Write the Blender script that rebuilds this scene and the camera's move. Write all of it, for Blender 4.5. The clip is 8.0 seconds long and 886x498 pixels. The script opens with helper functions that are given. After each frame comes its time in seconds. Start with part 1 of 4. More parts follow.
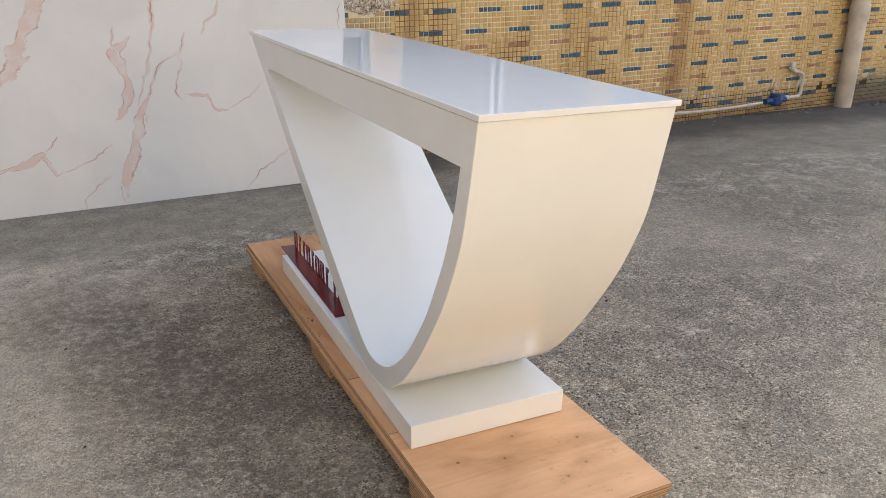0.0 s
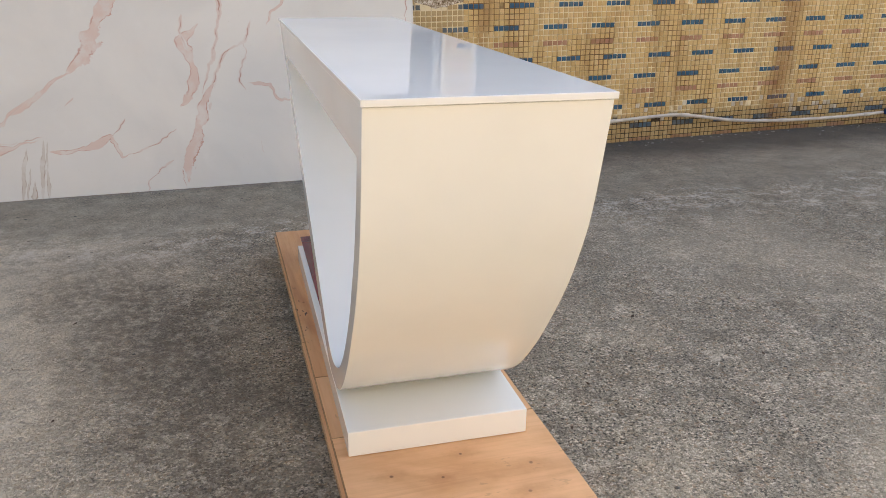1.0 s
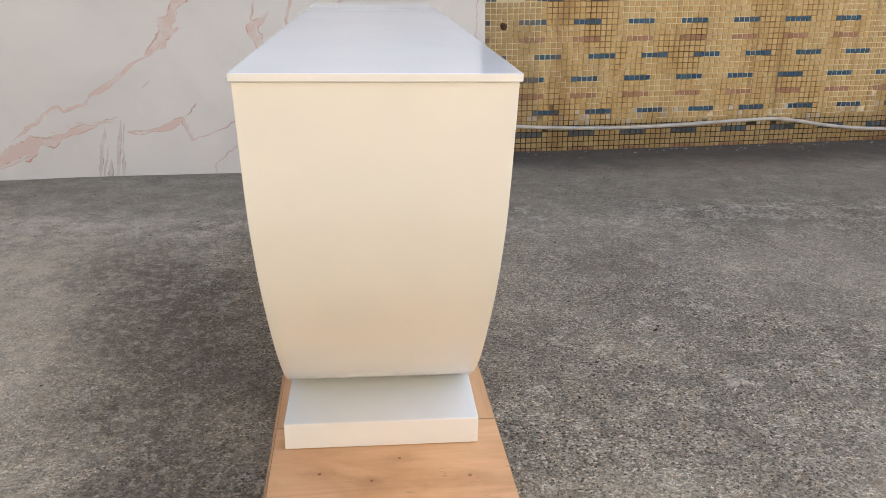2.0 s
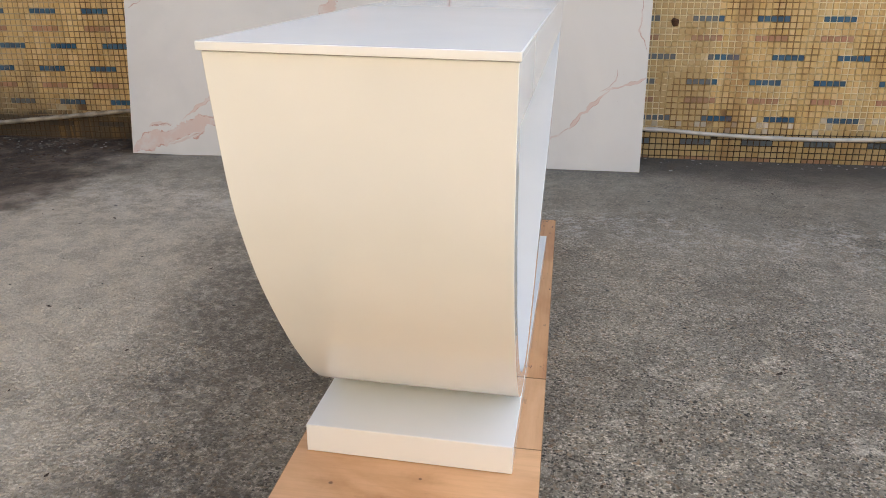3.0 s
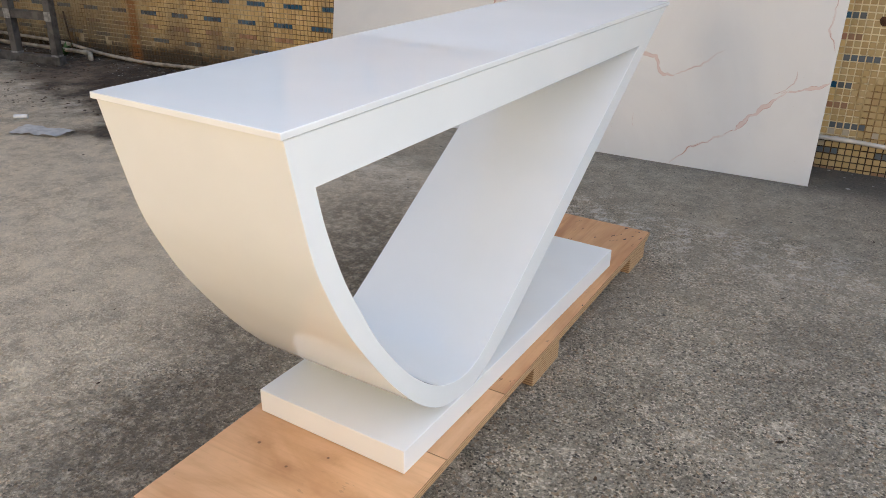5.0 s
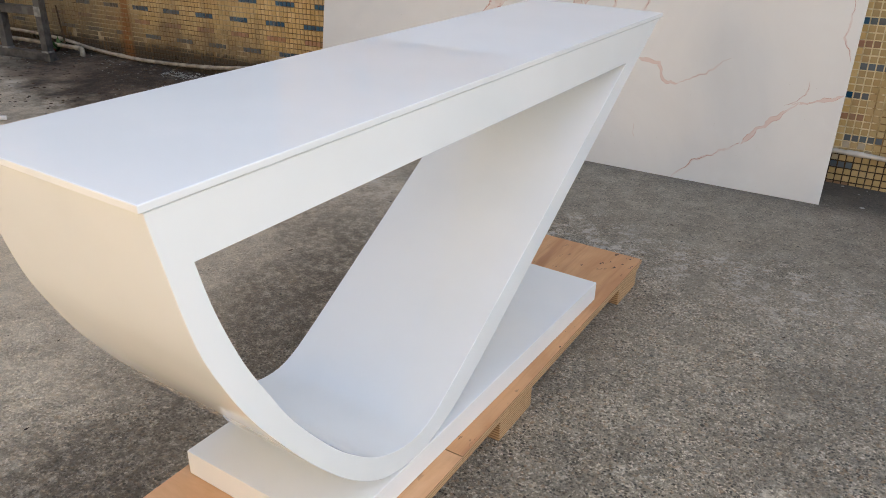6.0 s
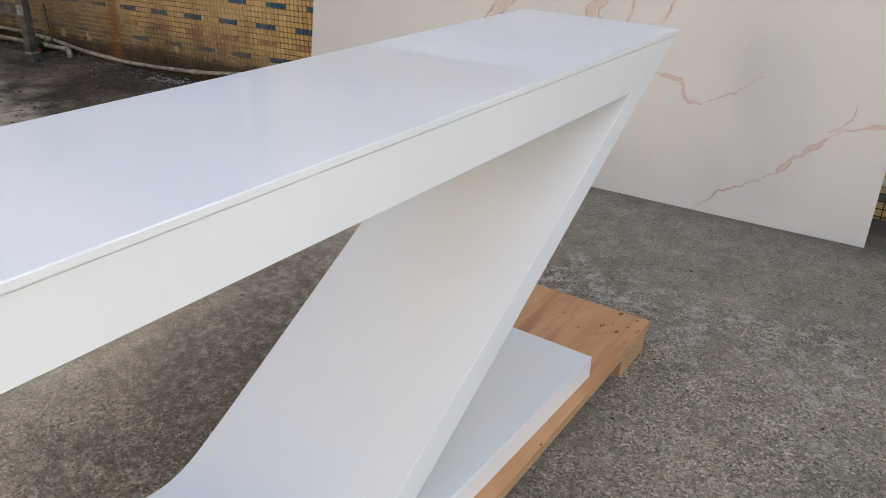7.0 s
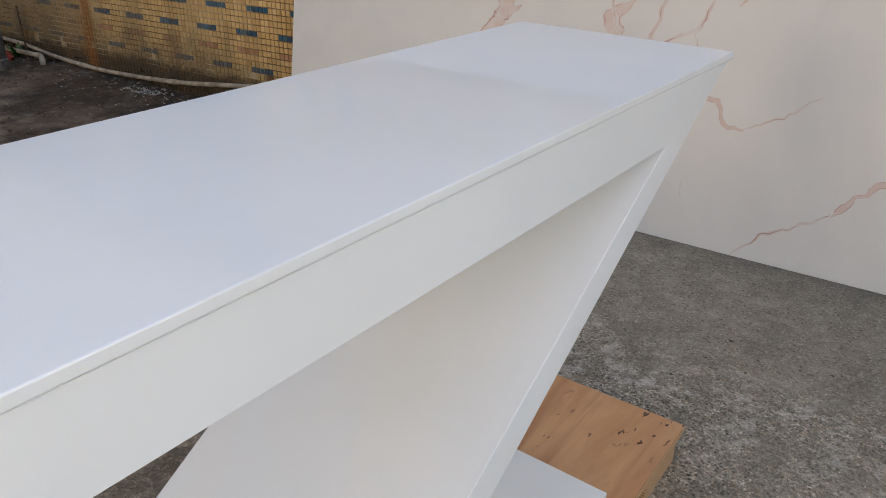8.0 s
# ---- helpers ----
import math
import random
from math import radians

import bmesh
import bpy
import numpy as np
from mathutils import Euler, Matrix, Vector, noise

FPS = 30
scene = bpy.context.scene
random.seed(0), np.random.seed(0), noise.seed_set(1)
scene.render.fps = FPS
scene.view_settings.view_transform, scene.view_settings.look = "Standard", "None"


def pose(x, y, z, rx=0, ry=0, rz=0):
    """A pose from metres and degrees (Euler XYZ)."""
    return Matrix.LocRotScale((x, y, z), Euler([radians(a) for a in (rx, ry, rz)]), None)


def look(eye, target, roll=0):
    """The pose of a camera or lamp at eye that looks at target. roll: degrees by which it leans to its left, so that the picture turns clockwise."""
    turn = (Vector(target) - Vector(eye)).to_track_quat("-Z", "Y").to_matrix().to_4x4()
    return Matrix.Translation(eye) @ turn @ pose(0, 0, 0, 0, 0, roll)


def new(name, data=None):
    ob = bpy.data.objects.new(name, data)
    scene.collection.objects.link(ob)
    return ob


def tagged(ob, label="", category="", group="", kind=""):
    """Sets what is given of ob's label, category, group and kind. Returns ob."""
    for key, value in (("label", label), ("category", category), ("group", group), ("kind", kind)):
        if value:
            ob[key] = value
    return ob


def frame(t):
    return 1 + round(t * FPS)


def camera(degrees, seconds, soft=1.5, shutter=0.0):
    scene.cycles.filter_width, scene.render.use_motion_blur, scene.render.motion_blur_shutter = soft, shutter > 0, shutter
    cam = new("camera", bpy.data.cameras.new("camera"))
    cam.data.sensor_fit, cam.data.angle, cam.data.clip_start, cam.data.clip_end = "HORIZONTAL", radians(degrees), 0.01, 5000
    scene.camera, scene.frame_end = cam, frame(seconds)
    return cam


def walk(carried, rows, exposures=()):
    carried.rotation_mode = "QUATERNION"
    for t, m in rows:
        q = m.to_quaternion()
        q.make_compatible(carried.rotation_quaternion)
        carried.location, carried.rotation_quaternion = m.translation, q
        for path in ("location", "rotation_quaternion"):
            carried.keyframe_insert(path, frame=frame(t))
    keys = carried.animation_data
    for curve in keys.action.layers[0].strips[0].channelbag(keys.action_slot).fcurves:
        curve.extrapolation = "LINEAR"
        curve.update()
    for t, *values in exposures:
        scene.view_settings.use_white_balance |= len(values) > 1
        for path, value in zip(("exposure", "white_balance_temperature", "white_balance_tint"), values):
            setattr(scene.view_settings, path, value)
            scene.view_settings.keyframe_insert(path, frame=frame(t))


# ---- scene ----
cam = camera(59.3, 8.0, 0.8)
PATH = [
    (0, (-0.903, -1.63, 1.318), (-0.112, 0.074, 0.631), 0.47),
    (0.5, (-0.687, -1.684, 1.31), (-0.062, 0.086, 0.621), 0.47),
    (1, (-0.446, -1.655, 1.273), (0.046, 0.157, 0.583), 0.65),
    (1.2, (-0.355, -1.657, 1.267), (0.088, 0.166, 0.573), 0.65),
    (2.3, (0.107, -1.592, 1.214), (0.143, 0.282, 0.516), 0.85),
    (2.5, (0.176, -1.542, 1.204), (0.11, 0.33, 0.505), 0.88),
    (3, (0.321, -1.441, 1.177), (0.004, 0.403, 0.472), 0.85),
    (3.5, (0.503, -1.371, 1.173), (-0.007, 0.427, 0.46), 0.72),
    (4, (0.707, -1.33, 1.189), (-0.002, 0.396, 0.47), 0.82),
    (4.2, (0.775, -1.305, 1.196), (-0.014, 0.384, 0.474), 0.89),
    (5.3, (1.13, -1.182, 1.456), (0.173, 0.347, 0.593), 1.28),
    (5.5, (1.104, -1.12, 1.456), (0.142, 0.406, 0.593), 1.32),
    (6, (1.084, -0.924, 1.454), (0.11, 0.592, 0.587), 1.29),
    (6.5, (1.06, -0.65, 1.44), (0.064, 0.852, 0.571), 1.51),
    (7, (0.95, -0.394, 1.416), (-0.078, 1.084, 0.544), 1.61),
    (7.5, (0.812, -0.13, 1.392), (-0.242, 1.328, 0.518), 1.45),
    (8, (0.691, 0.166, 1.355), (-0.373, 1.616, 0.481), 1.43),
]
walk(cam, [(t, look(eye, target, roll)) for t, eye, target, roll in PATH], [(0.0, 1.40, 6450, 6.5), (4.2, 1.39, 6450, 6.5), (5.5, 1.36, 6500, 6), (6.5, 1.36, 6650, 6.5), (8.0, 1.14, 6650, 6.5)])

# ---- world, sun ----
world = bpy.data.worlds.new("sky")
scene.world = world
world.use_nodes = True
wn = world.node_tree.nodes
wl = world.node_tree.links
sky = wn.new("ShaderNodeTexSky")
sky.sky_type = "NISHITA"
sky.sun_disc = False
SUN_EL, SUN_AZ = 44.0, 45.0          # elevation; compass angle from +y towards +x
sky.sun_elevation = radians(SUN_EL)
sky.sun_rotation = radians(SUN_AZ)
sky.air_density, sky.dust_density, sky.ozone_density = 1.0, 2.0, 1.4
wn["Background"].inputs["Strength"].default_value = 0.15
wl.new(sky.outputs[0], wn["Background"].inputs["Color"])

sun = new("sun", bpy.data.lights.new("sun", "SUN"))
sun.data.energy = 2.6
sun.data.angle = radians(0.5)
sun.data.color = (1.0, 0.88, 0.72)
_d = Vector((math.sin(radians(SUN_AZ)) * math.cos(radians(SUN_EL)), math.cos(radians(SUN_AZ)) * math.cos(radians(SUN_EL)), math.sin(radians(SUN_EL))))
sun.matrix_world = look(_d * 20, (0, 0, 0))


# ---- material helpers ----
class Mat:
    """A node material with short calls for the usual nodes."""

    def __init__(self, name):
        self.m = bpy.data.materials.new(name)
        self.m.use_nodes = True
        self.t = self.m.node_tree
        self.b = self.t.nodes["Principled BSDF"]
        self.co = self.t.nodes.new("ShaderNodeTexCoord").outputs["Object"]

    def put(self, socket, value):
        if isinstance(value, bpy.types.NodeSocket):
            self.t.links.new(value, socket)
        elif isinstance(value, (tuple, list)) and len(value) == 3 and socket.type == "RGBA":
            socket.default_value = (*value, 1)
        else:
            socket.default_value = value

    def node(self, kind, out=0, props=(), **inputs):
        n = self.t.nodes.new(kind)
        for k, v in props:
            setattr(n, k, v)
        for k, v in inputs.items():
            self.put(n.inputs[k.replace("_", " ")], v)
        return n.outputs[out]

    def scaled(self, x, y, z):
        return self.node("ShaderNodeMapping", Vector=self.co, Scale=(x, y, z))

    def noise(self, scale, detail=4.0, rough=0.55, co=None, distort=0.0):
        return self.node("ShaderNodeTexNoise", 0, Vector=co or self.co, Scale=scale, Detail=detail, Roughness=rough, Distortion=distort)

    def cells(self, scale, out="Color", co=None, feature="F1", flat=False):
        n = self.t.nodes.new("ShaderNodeTexVoronoi")
        n.voronoi_dimensions = "2D" if flat else "3D"
        n.feature = feature
        self.put(n.inputs["Vector"], co or self.co)
        n.inputs["Scale"].default_value = scale
        return n.outputs[out]

    def ramp(self, fac, *stops):
        n = self.t.nodes.new("ShaderNodeValToRGB")
        e = n.color_ramp.elements
        while len(e) < len(stops):
            e.new(0.5)
        for el, (p, c) in zip(e, stops):
            el.position = p
            el.color = (*c, 1) if isinstance(c, tuple) else (c, c, c, 1)
        self.put(n.inputs[0], fac)
        return n.outputs[0]

    def mix(self, fac, a, b, how="MIX"):
        n = self.t.nodes.new("ShaderNodeMix")
        n.data_type, n.blend_type = "RGBA", how
        self.put(n.inputs[0], fac)
        self.put(n.inputs[6], a)
        self.put(n.inputs[7], b)
        return n.outputs[2]

    def math(self, op, a, b=0.5, c=0.5):
        n = self.t.nodes.new("ShaderNodeMath")
        n.operation = op
        for s, v in zip(n.inputs, (a, b, c)):
            self.put(s, v)
        return n.outputs[0]

    def span(self, v, lo, hi, a=0.0, b=1.0):
        n = self.t.nodes.new("ShaderNodeMapRange")
        n.interpolation_type = "SMOOTHSTEP"
        for s, x in zip(n.inputs, (v, lo, hi, a, b)):
            self.put(s, x)
        return n.outputs[0]

    def xyz(self):
        n = self.t.nodes.new("ShaderNodeSeparateXYZ")
        self.put(n.inputs[0], self.co)
        return n.outputs

    def bump(self, height, strength=0.5, distance=0.005, normal=None):
        n = self.t.nodes.new("ShaderNodeBump")
        n.inputs["Strength"].default_value = strength
        n.inputs["Distance"].default_value = distance
        self.put(n.inputs["Height"], height)
        if normal is not None:
            self.put(n.inputs["Normal"], normal)
        return n.outputs[0]

    def done(self, color, rough=0.6, normal=None, metal=0.0, **more):
        self.put(self.b.inputs["Base Color"], color)
        self.put(self.b.inputs["Roughness"], rough)
        self.put(self.b.inputs["Metallic"], metal)
        if normal is not None:
            self.put(self.b.inputs["Normal"], normal)
        for k, v in more.items():
            self.put(self.b.inputs[k.replace("_", " ")], v)
        return self.m


def plain(name, color, rough=0.5, metal=0.0, vary=0.12, scale=14.0, relief=0.15):
    """A painted or moulded surface with faint blotches and grain."""
    m = Mat(name)
    n = m.noise(scale, 5)
    n2 = m.noise(scale * 7, 3)
    dark = tuple(c * (1 - 2 * vary) for c in color)
    c = m.mix(m.span(n, 0.35, 0.65), dark, color)
    return m.done(c, m.span(n2, 0.2, 0.8, rough * 0.8, min(1, rough * 1.2)), m.bump(n2, relief, 0.001), metal)


# ---- materials ----
def make_acrylic():
    m = Mat("polished white solid surface")
    n = m.noise(3.0, 3)
    c = m.mix(m.span(n, 0.35, 0.65), (0.835, 0.855, 0.845), (0.865, 0.88, 0.87))
    return m.done(c, m.span(m.noise(25, 3), 0.3, 0.7, 0.006, 0.014))


def marble_base(m):
    big = m.noise(1.1, 5, 0.55, distort=0.8)
    fine = m.noise(9.0, 6, 0.65)
    c = m.mix(m.span(big, 0.32, 0.68), (0.70, 0.71, 0.695), (0.62, 0.635, 0.63))
    c = m.mix(m.span(m.noise(2.7, 5, 0.6), 0.50, 0.72, 0.0, 0.5), c, (0.69, 0.69, 0.67))
    c = m.mix(m.span(fine, 0.55, 0.75, 0.0, 0.35), c, (0.72, 0.735, 0.735))
    speck = m.cells(26, "Distance")
    return m.mix(m.span(speck, 0.07, 0.03, 0.0, 0.35), c, (0.42, 0.38, 0.34))


def make_marble():
    m = Mat("polished cream marble slab")
    return m.done(marble_base(m), m.span(m.noise(30, 3), 0.3, 0.7, 0.12, 0.2))


def make_vein(name, tint, thread_tint, wash, threads, thin, dark=0.6, wander=0.55):
    """Washed pink band with rust threads along its ragged rims, which fades into the slab's own colour."""
    m = Mat(name)
    uv = m.t.nodes.new("ShaderNodeUVMap").outputs[0]
    s = m.t.nodes.new("ShaderNodeSeparateXYZ")
    m.put(s.inputs[0], uv)
    across = m.math("MULTIPLY_ADD", s.outputs[0], 2.0, -1.0)
    n1 = m.math("SUBTRACT", m.noise(11, 4, 0.55), 0.5)
    n2 = m.math("SUBTRACT", m.noise(60, 5, 0.7), 0.5)
    n3 = m.math("SUBTRACT", m.noise(14, 4, 0.6, m.node("ShaderNodeMapping", Vector=m.co, Location=(3.1, 7.7, 1.9))), 0.5)
    sway = m.math("MULTIPLY_ADD", n1, 1.7 * wander, m.math("MULTIPLY", n2, 0.10))
    sway2 = m.math("MULTIPLY_ADD", n3, 1.9 * wander, m.math("MULTIPLY", n2, 0.14))
    ends = m.math("MULTIPLY", m.span(s.outputs[1], 0.0, 0.03), m.span(s.outputs[1], 1.0, 0.97))
    keep = m.math("MULTIPLY", ends, m.span(m.math("ABSOLUTE", across), 1.0, 0.88))
    patchy = m.span(m.noise(7, 5, 0.65), 0.36, 0.54, 0.35, 1.0)
    body = m.math("MULTIPLY", m.span(m.math("ADD", across, sway), 0.66, 0.54), m.span(m.math("ADD", across, sway2), -0.66, -0.50))
    k = m.math("MULTIPLY", m.math("MULTIPLY", body, patchy), m.math("MULTIPLY", keep, wash))
    c = m.mix(k, marble_base(m), tint)
    lines = ((-0.56, thin, sway), (0.52, thin * 0.8, sway2))[:threads] if threads > 1 else ((0.0, thin, sway),)
    for offset, w, sw in lines:
        t = m.math("ABSOLUTE", m.math("ADD", m.math("ADD", across, offset), sw))
        gap = m.span(m.noise(8 + 9 * abs(offset), 4, 0.6), 0.43, 0.57, 0.08, 1.0)
        line = m.math("MULTIPLY", m.math("MULTIPLY", m.span(t, w, w * 0.25), gap), keep)
        c = m.mix(m.math("MULTIPLY", line, dark), c, thread_tint)
    return m.done(c, m.span(m.noise(30, 3), 0.3, 0.7, 0.12, 0.2))


def make_tile(name, colors, dirt=(0.23, 0.15, 0.07), gloss=0.3, weather=1.0):
    """Glazed mosaic: each tile its own tint, with grime that runs down the wall."""
    m = Mat(name)
    r = m.node("ShaderNodeNewGeometry", "Random Per Island")
    r2 = m.node("ShaderNodeObjectInfo", "Random")
    pick = m.math("FRACT", m.math("ADD", r, m.math("MULTIPLY", r2, 7.3)))
    stops = [((i + 0.5) / len(colors), c) for i, c in enumerate(colors)]
    c = m.ramp(pick, *stops)
    streak = m.noise(1.0, 6, 0.68, m.scaled(8, 1, 0.6))
    blot = m.noise(2.6, 5, 0.65)
    x, y, z = m.xyz()
    d = m.math("ADD", m.span(streak, 0.50, 0.74, 0.0, 0.5), m.span(blot, 0.60, 0.82, 0.0, 0.18))
    d = m.math("MULTIPLY", m.math("MINIMUM", d, 0.8), m.span(z, 1.7, 1.0, 0.25, 1.0))
    c = m.mix(d, c, dirt)
    c = m.mix(m.span(z, 1.15, 1.6, 0.0, 0.3), c, (0.62, 0.56, 0.45))
    c = m.mix(m.math("MULTIPLY", m.span(m.math("MULTIPLY_ADD", m.math("SUBTRACT", blot, 0.5), 0.5, z), 0.30, 0.06), 0.4), c, (0.20, 0.155, 0.085))
    # left stretch: grime, and its weaker light darkened into the colour
    left_grime_shade = m.math("MULTIPLY", m.span(x, -2.9, -4.2), m.span(m.noise(1.6, 5, 0.6), 0.30, 0.60, 0.25, 0.75))
    c = m.mix(left_grime_shade, c, (0.15, 0.115, 0.07))
    # splashed mud low on the left stretch, with a ragged edge
    mud = m.math("MULTIPLY_ADD", m.math("SUBTRACT", m.noise(4.5, 7, 0.7), 0.5), 0.9, z)
    mud = m.math("MULTIPLY", m.span(mud, 0.52, 0.18, 0.0, 0.75), m.span(x, -2.5, -3.3))
    c = m.mix(mud, c, (0.12, 0.095, 0.062))
    grime = m.math("MULTIPLY_ADD", m.math("SUBTRACT", m.noise(7, 6, 0.7), 0.5), 0.16, z)
    c = m.mix(m.math("MULTIPLY", m.span(grime, 0.235, 0.19, 0.0, 0.9), m.span(x, -1.2, -1.8)), c, (0.045, 0.036, 0.024))
    moss = m.math("MULTIPLY_ADD", m.math("SUBTRACT", m.noise(5, 6, 0.7), 0.5), 0.35, z)
    c = m.mix(m.math("MULTIPLY", m.span(moss, 0.26, 0.12, 0.0, 0.8), m.span(x, 5.65, 5.95)), c, (0.11, 0.105, 0.07))
    # ochre weathering in tall bands
    ochre = m.noise(1.0, 7, 0.7, m.scaled(11, 1, 0.35), distort=0.3)
    c = m.mix(m.span(ochre, 0.52, 0.68, 0.0, 0.45 * weather), c, (0.30, 0.155, 0.035))
    # rust runs
    wobx = m.math("MULTIPLY_ADD", m.math("SUBTRACT", m.noise(3.0, 3), 0.5), 0.12, x)
    for at, wide, amount in ((-4.66, 0.09, 0.9), (3.67, 0.13, 0.5), (1.25, 0.07, 0.4)):
        near = m.span(m.math("ABSOLUTE", m.math("SUBTRACT", wobx, at)), wide, wide * 0.25, 0.0, amount)
        c = m.mix(near, c, (0.22, 0.085, 0.02))
    speck = m.noise(45, 4, 0.7)
    c = m.mix(m.span(speck, 0.62, 0.72, 0, 0.4), c, (0.12, 0.09, 0.055))
    return m.done(c, m.span(blot, 0.3, 0.7, gloss, gloss + 0.3), m.bump(speck, 0.12, 0.001))


def make_grout():
    m = Mat("aged tile grout")
    patch = m.noise(1.0, 6, 0.66, m.scaled(4.2, 1, 1.7), distort=0.5)
    fine = m.noise(30, 4, 0.6)
    c = m.ramp(patch, (0.33, (0.12, 0.065, 0.025)), (0.43, (0.27, 0.17, 0.07)), (0.49, (0.46, 0.34, 0.16)), (0.57, (0.80, 0.71, 0.48)))
    x, y, z = m.xyz()
    c = m.mix(m.span(z, 1.0, 1.5, 0.0, 0.8), c, (0.72, 0.66, 0.52))
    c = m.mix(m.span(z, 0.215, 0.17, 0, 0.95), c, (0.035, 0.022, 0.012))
    c = m.mix(m.span(fine, 0.52, 0.7, 0, 0.35), c, (0.10, 0.065, 0.035))
    # grout darker towards the left, like the tiles
    c = m.mix(m.span(x, -1.5, -2.6, 0.0, 0.6), c, (0.10, 0.065, 0.035))
    return m.done(c, 0.9, m.bump(fine, 0.5, 0.003))


def make_ground():
    m = Mat("weathered yard concrete")
    x, y, z = m.xyz()

    def warm(v, w=1.0):
        return (1.06 * v * (1 + 0.18 * w), 1.06 * v, 1.06 * v * (1 - 0.27 * w))

    big = m.noise(0.55, 4, 0.55)
    mid = m.noise(2.4, 6, 0.62)
    wear = m.noise(7.5, 7, 0.70)
    clump = m.noise(30, 5, 0.75)
    pit = m.noise(95, 4, 0.6, distort=0.6)
    pit2 = m.noise(210, 4, 0.7)
    fine = m.noise(420, 3, 0.8)
    # worn concrete: grey skin, pale sand grains and dark pits of irregular shape
    grain = m.node("ShaderNodeSeparateColor", 0, Color=m.cells(170, "Color"))
    base = m.ramp(clump, (0.30, warm(0.23)), (0.50, warm(0.32)), (0.70, warm(0.43)))
    base = m.mix(m.span(grain, 0.70, 0.92, 0.0, 0.75), base, warm(0.72, 0.8))
    base = m.mix(m.span(grain, 0.30, 0.05, 0.0, 0.45), base, warm(0.15))
    base = m.mix(m.math("MULTIPLY", m.span(pit, 0.445, 0.37, 0.0, 0.95), m.span(m.noise(3.2, 6, 0.68), 0.38, 0.60, 0.55, 1.0)), base, warm(0.03))
    base = m.mix(m.span(pit2, 0.45, 0.36, 0.0, 0.8), base, warm(0.05))
    # single pits, each a few millimetres wide
    hole = m.math("MULTIPLY_ADD", m.math("SUBTRACT", pit2, 0.5), 0.5, m.cells(85, "Distance"))
    open_pit = m.node("ShaderNodeSeparateColor", 1, Color=m.cells(85, "Color"))
    base = m.mix(m.math("MULTIPLY", m.span(open_pit, 0.60, 0.70), m.span(hole, 0.42, 0.28, 0.0, 0.9)), base, warm(0.028))
    tint = m.node("ShaderNodeSeparateColor", 2, Color=m.cells(90, "Color"))
    base = m.mix(m.span(tint, 0.86, 0.97, 0.0, 0.6), base, (0.42, 0.27, 0.15))
    base = m.mix(m.span(wear, 0.54, 0.38, 0.0, 0.4), base, warm(0.13))
    base = m.mix(m.math("MULTIPLY", m.span(wear, 0.56, 0.70), m.span(clump, 0.40, 0.58, 0.1, 0.55)), base, warm(0.66, 0.8))
    brown = m.noise(3.4, 6, 0.7)
    base = m.mix(m.span(brown, 0.58, 0.72, 0.0, 0.4), base, (0.30, 0.225, 0.15))
    base = m.mix(m.span(mid, 0.54, 0.36, 0.0, 0.3), base, warm(0.17))
    base = m.mix(m.span(mid, 0.52, 0.66, 0.0, 0.15), base, warm(0.62))
    # paler towards the left, with a ragged edge
    pale_left = m.math("MULTIPLY_ADD", m.math("SUBTRACT", m.noise(0.9, 7, 0.7), 0.5), 2.2, x)
    base = m.mix(m.math("MULTIPLY", m.span(pale_left, -0.5, -1.2), m.span(wear, 0.35, 0.62, 0.25, 0.6)), base, warm(0.68, 0.95))
    base = m.mix(m.span(big, 0.40, 0.62, 0.0, 0.3), base, warm(0.58))
    # old brown stain with the desk's shade painted into it, blotched and ragged
    stain_shade = m.math("MULTIPLY_ADD", m.math("SUBTRACT", m.noise(1.5, 7, 0.72), 0.5), 1.5, m.math("ABSOLUTE", m.math("ADD", m.math("MULTIPLY_ADD", y, 0.25, x), 0.54)))
    stain_shade = m.math("MULTIPLY", m.span(stain_shade, 0.45, 0.05), m.span(m.math("ABSOLUTE", m.math("SUBTRACT", y, 0.4)), 1.9, 1.1))
    base = m.mix(m.math("MULTIPLY", stain_shade, m.span(clump, 0.66, 0.42, 0.22, 0.58)), base, (0.095, 0.073, 0.052))
    # smoother trowelled strip along the wall
    yw = m.math("MULTIPLY_ADD", m.math("SUBTRACT", m.noise(1.1, 6, 0.7), 0.5), 1.5, y)
    strip = m.span(yw, 2.15, 2.5)
    trowel = m.ramp(m.noise(6.0, 10, 0.78), (0.36, warm(0.17)), (0.50, warm(0.235)), (0.66, warm(0.33)))
    trowel = m.mix(m.span(pit, 0.46, 0.36, 0.0, 0.7), trowel, warm(0.07))
    trowel = m.mix(m.span(grain, 0.80, 0.98, 0.0, 0.45), trowel, warm(0.50))
    trowel = m.mix(m.span(wear, 0.55, 0.66, 0, 0.3), trowel, warm(0.13))
    streak = m.noise(1.0, 6, 0.7, m.scaled(3, 16, 1))
    trowel = m.mix(m.span(streak, 0.55, 0.70, 0.0, 0.4), trowel, warm(0.36))
    rim = m.math("MULTIPLY", m.span(yw, 1.70, 2.1), m.span(yw, 2.5, 2.15))
    chalk = m.math("MULTIPLY", m.span(wear, 0.48, 0.62), m.span(clump, 0.42, 0.56))
    base = m.mix(m.math("MULTIPLY", rim, m.math("MULTIPLY", chalk, 0.6)), base, warm(0.60, 0.5))
    c = m.mix(m.math("MULTIPLY", strip, 0.9), base, trowel)
    grain_d = m.cells(170, "Distance")
    # dark brown towards the foot of the wall, with a wavering edge
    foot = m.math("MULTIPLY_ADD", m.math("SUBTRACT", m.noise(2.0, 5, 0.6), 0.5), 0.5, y)
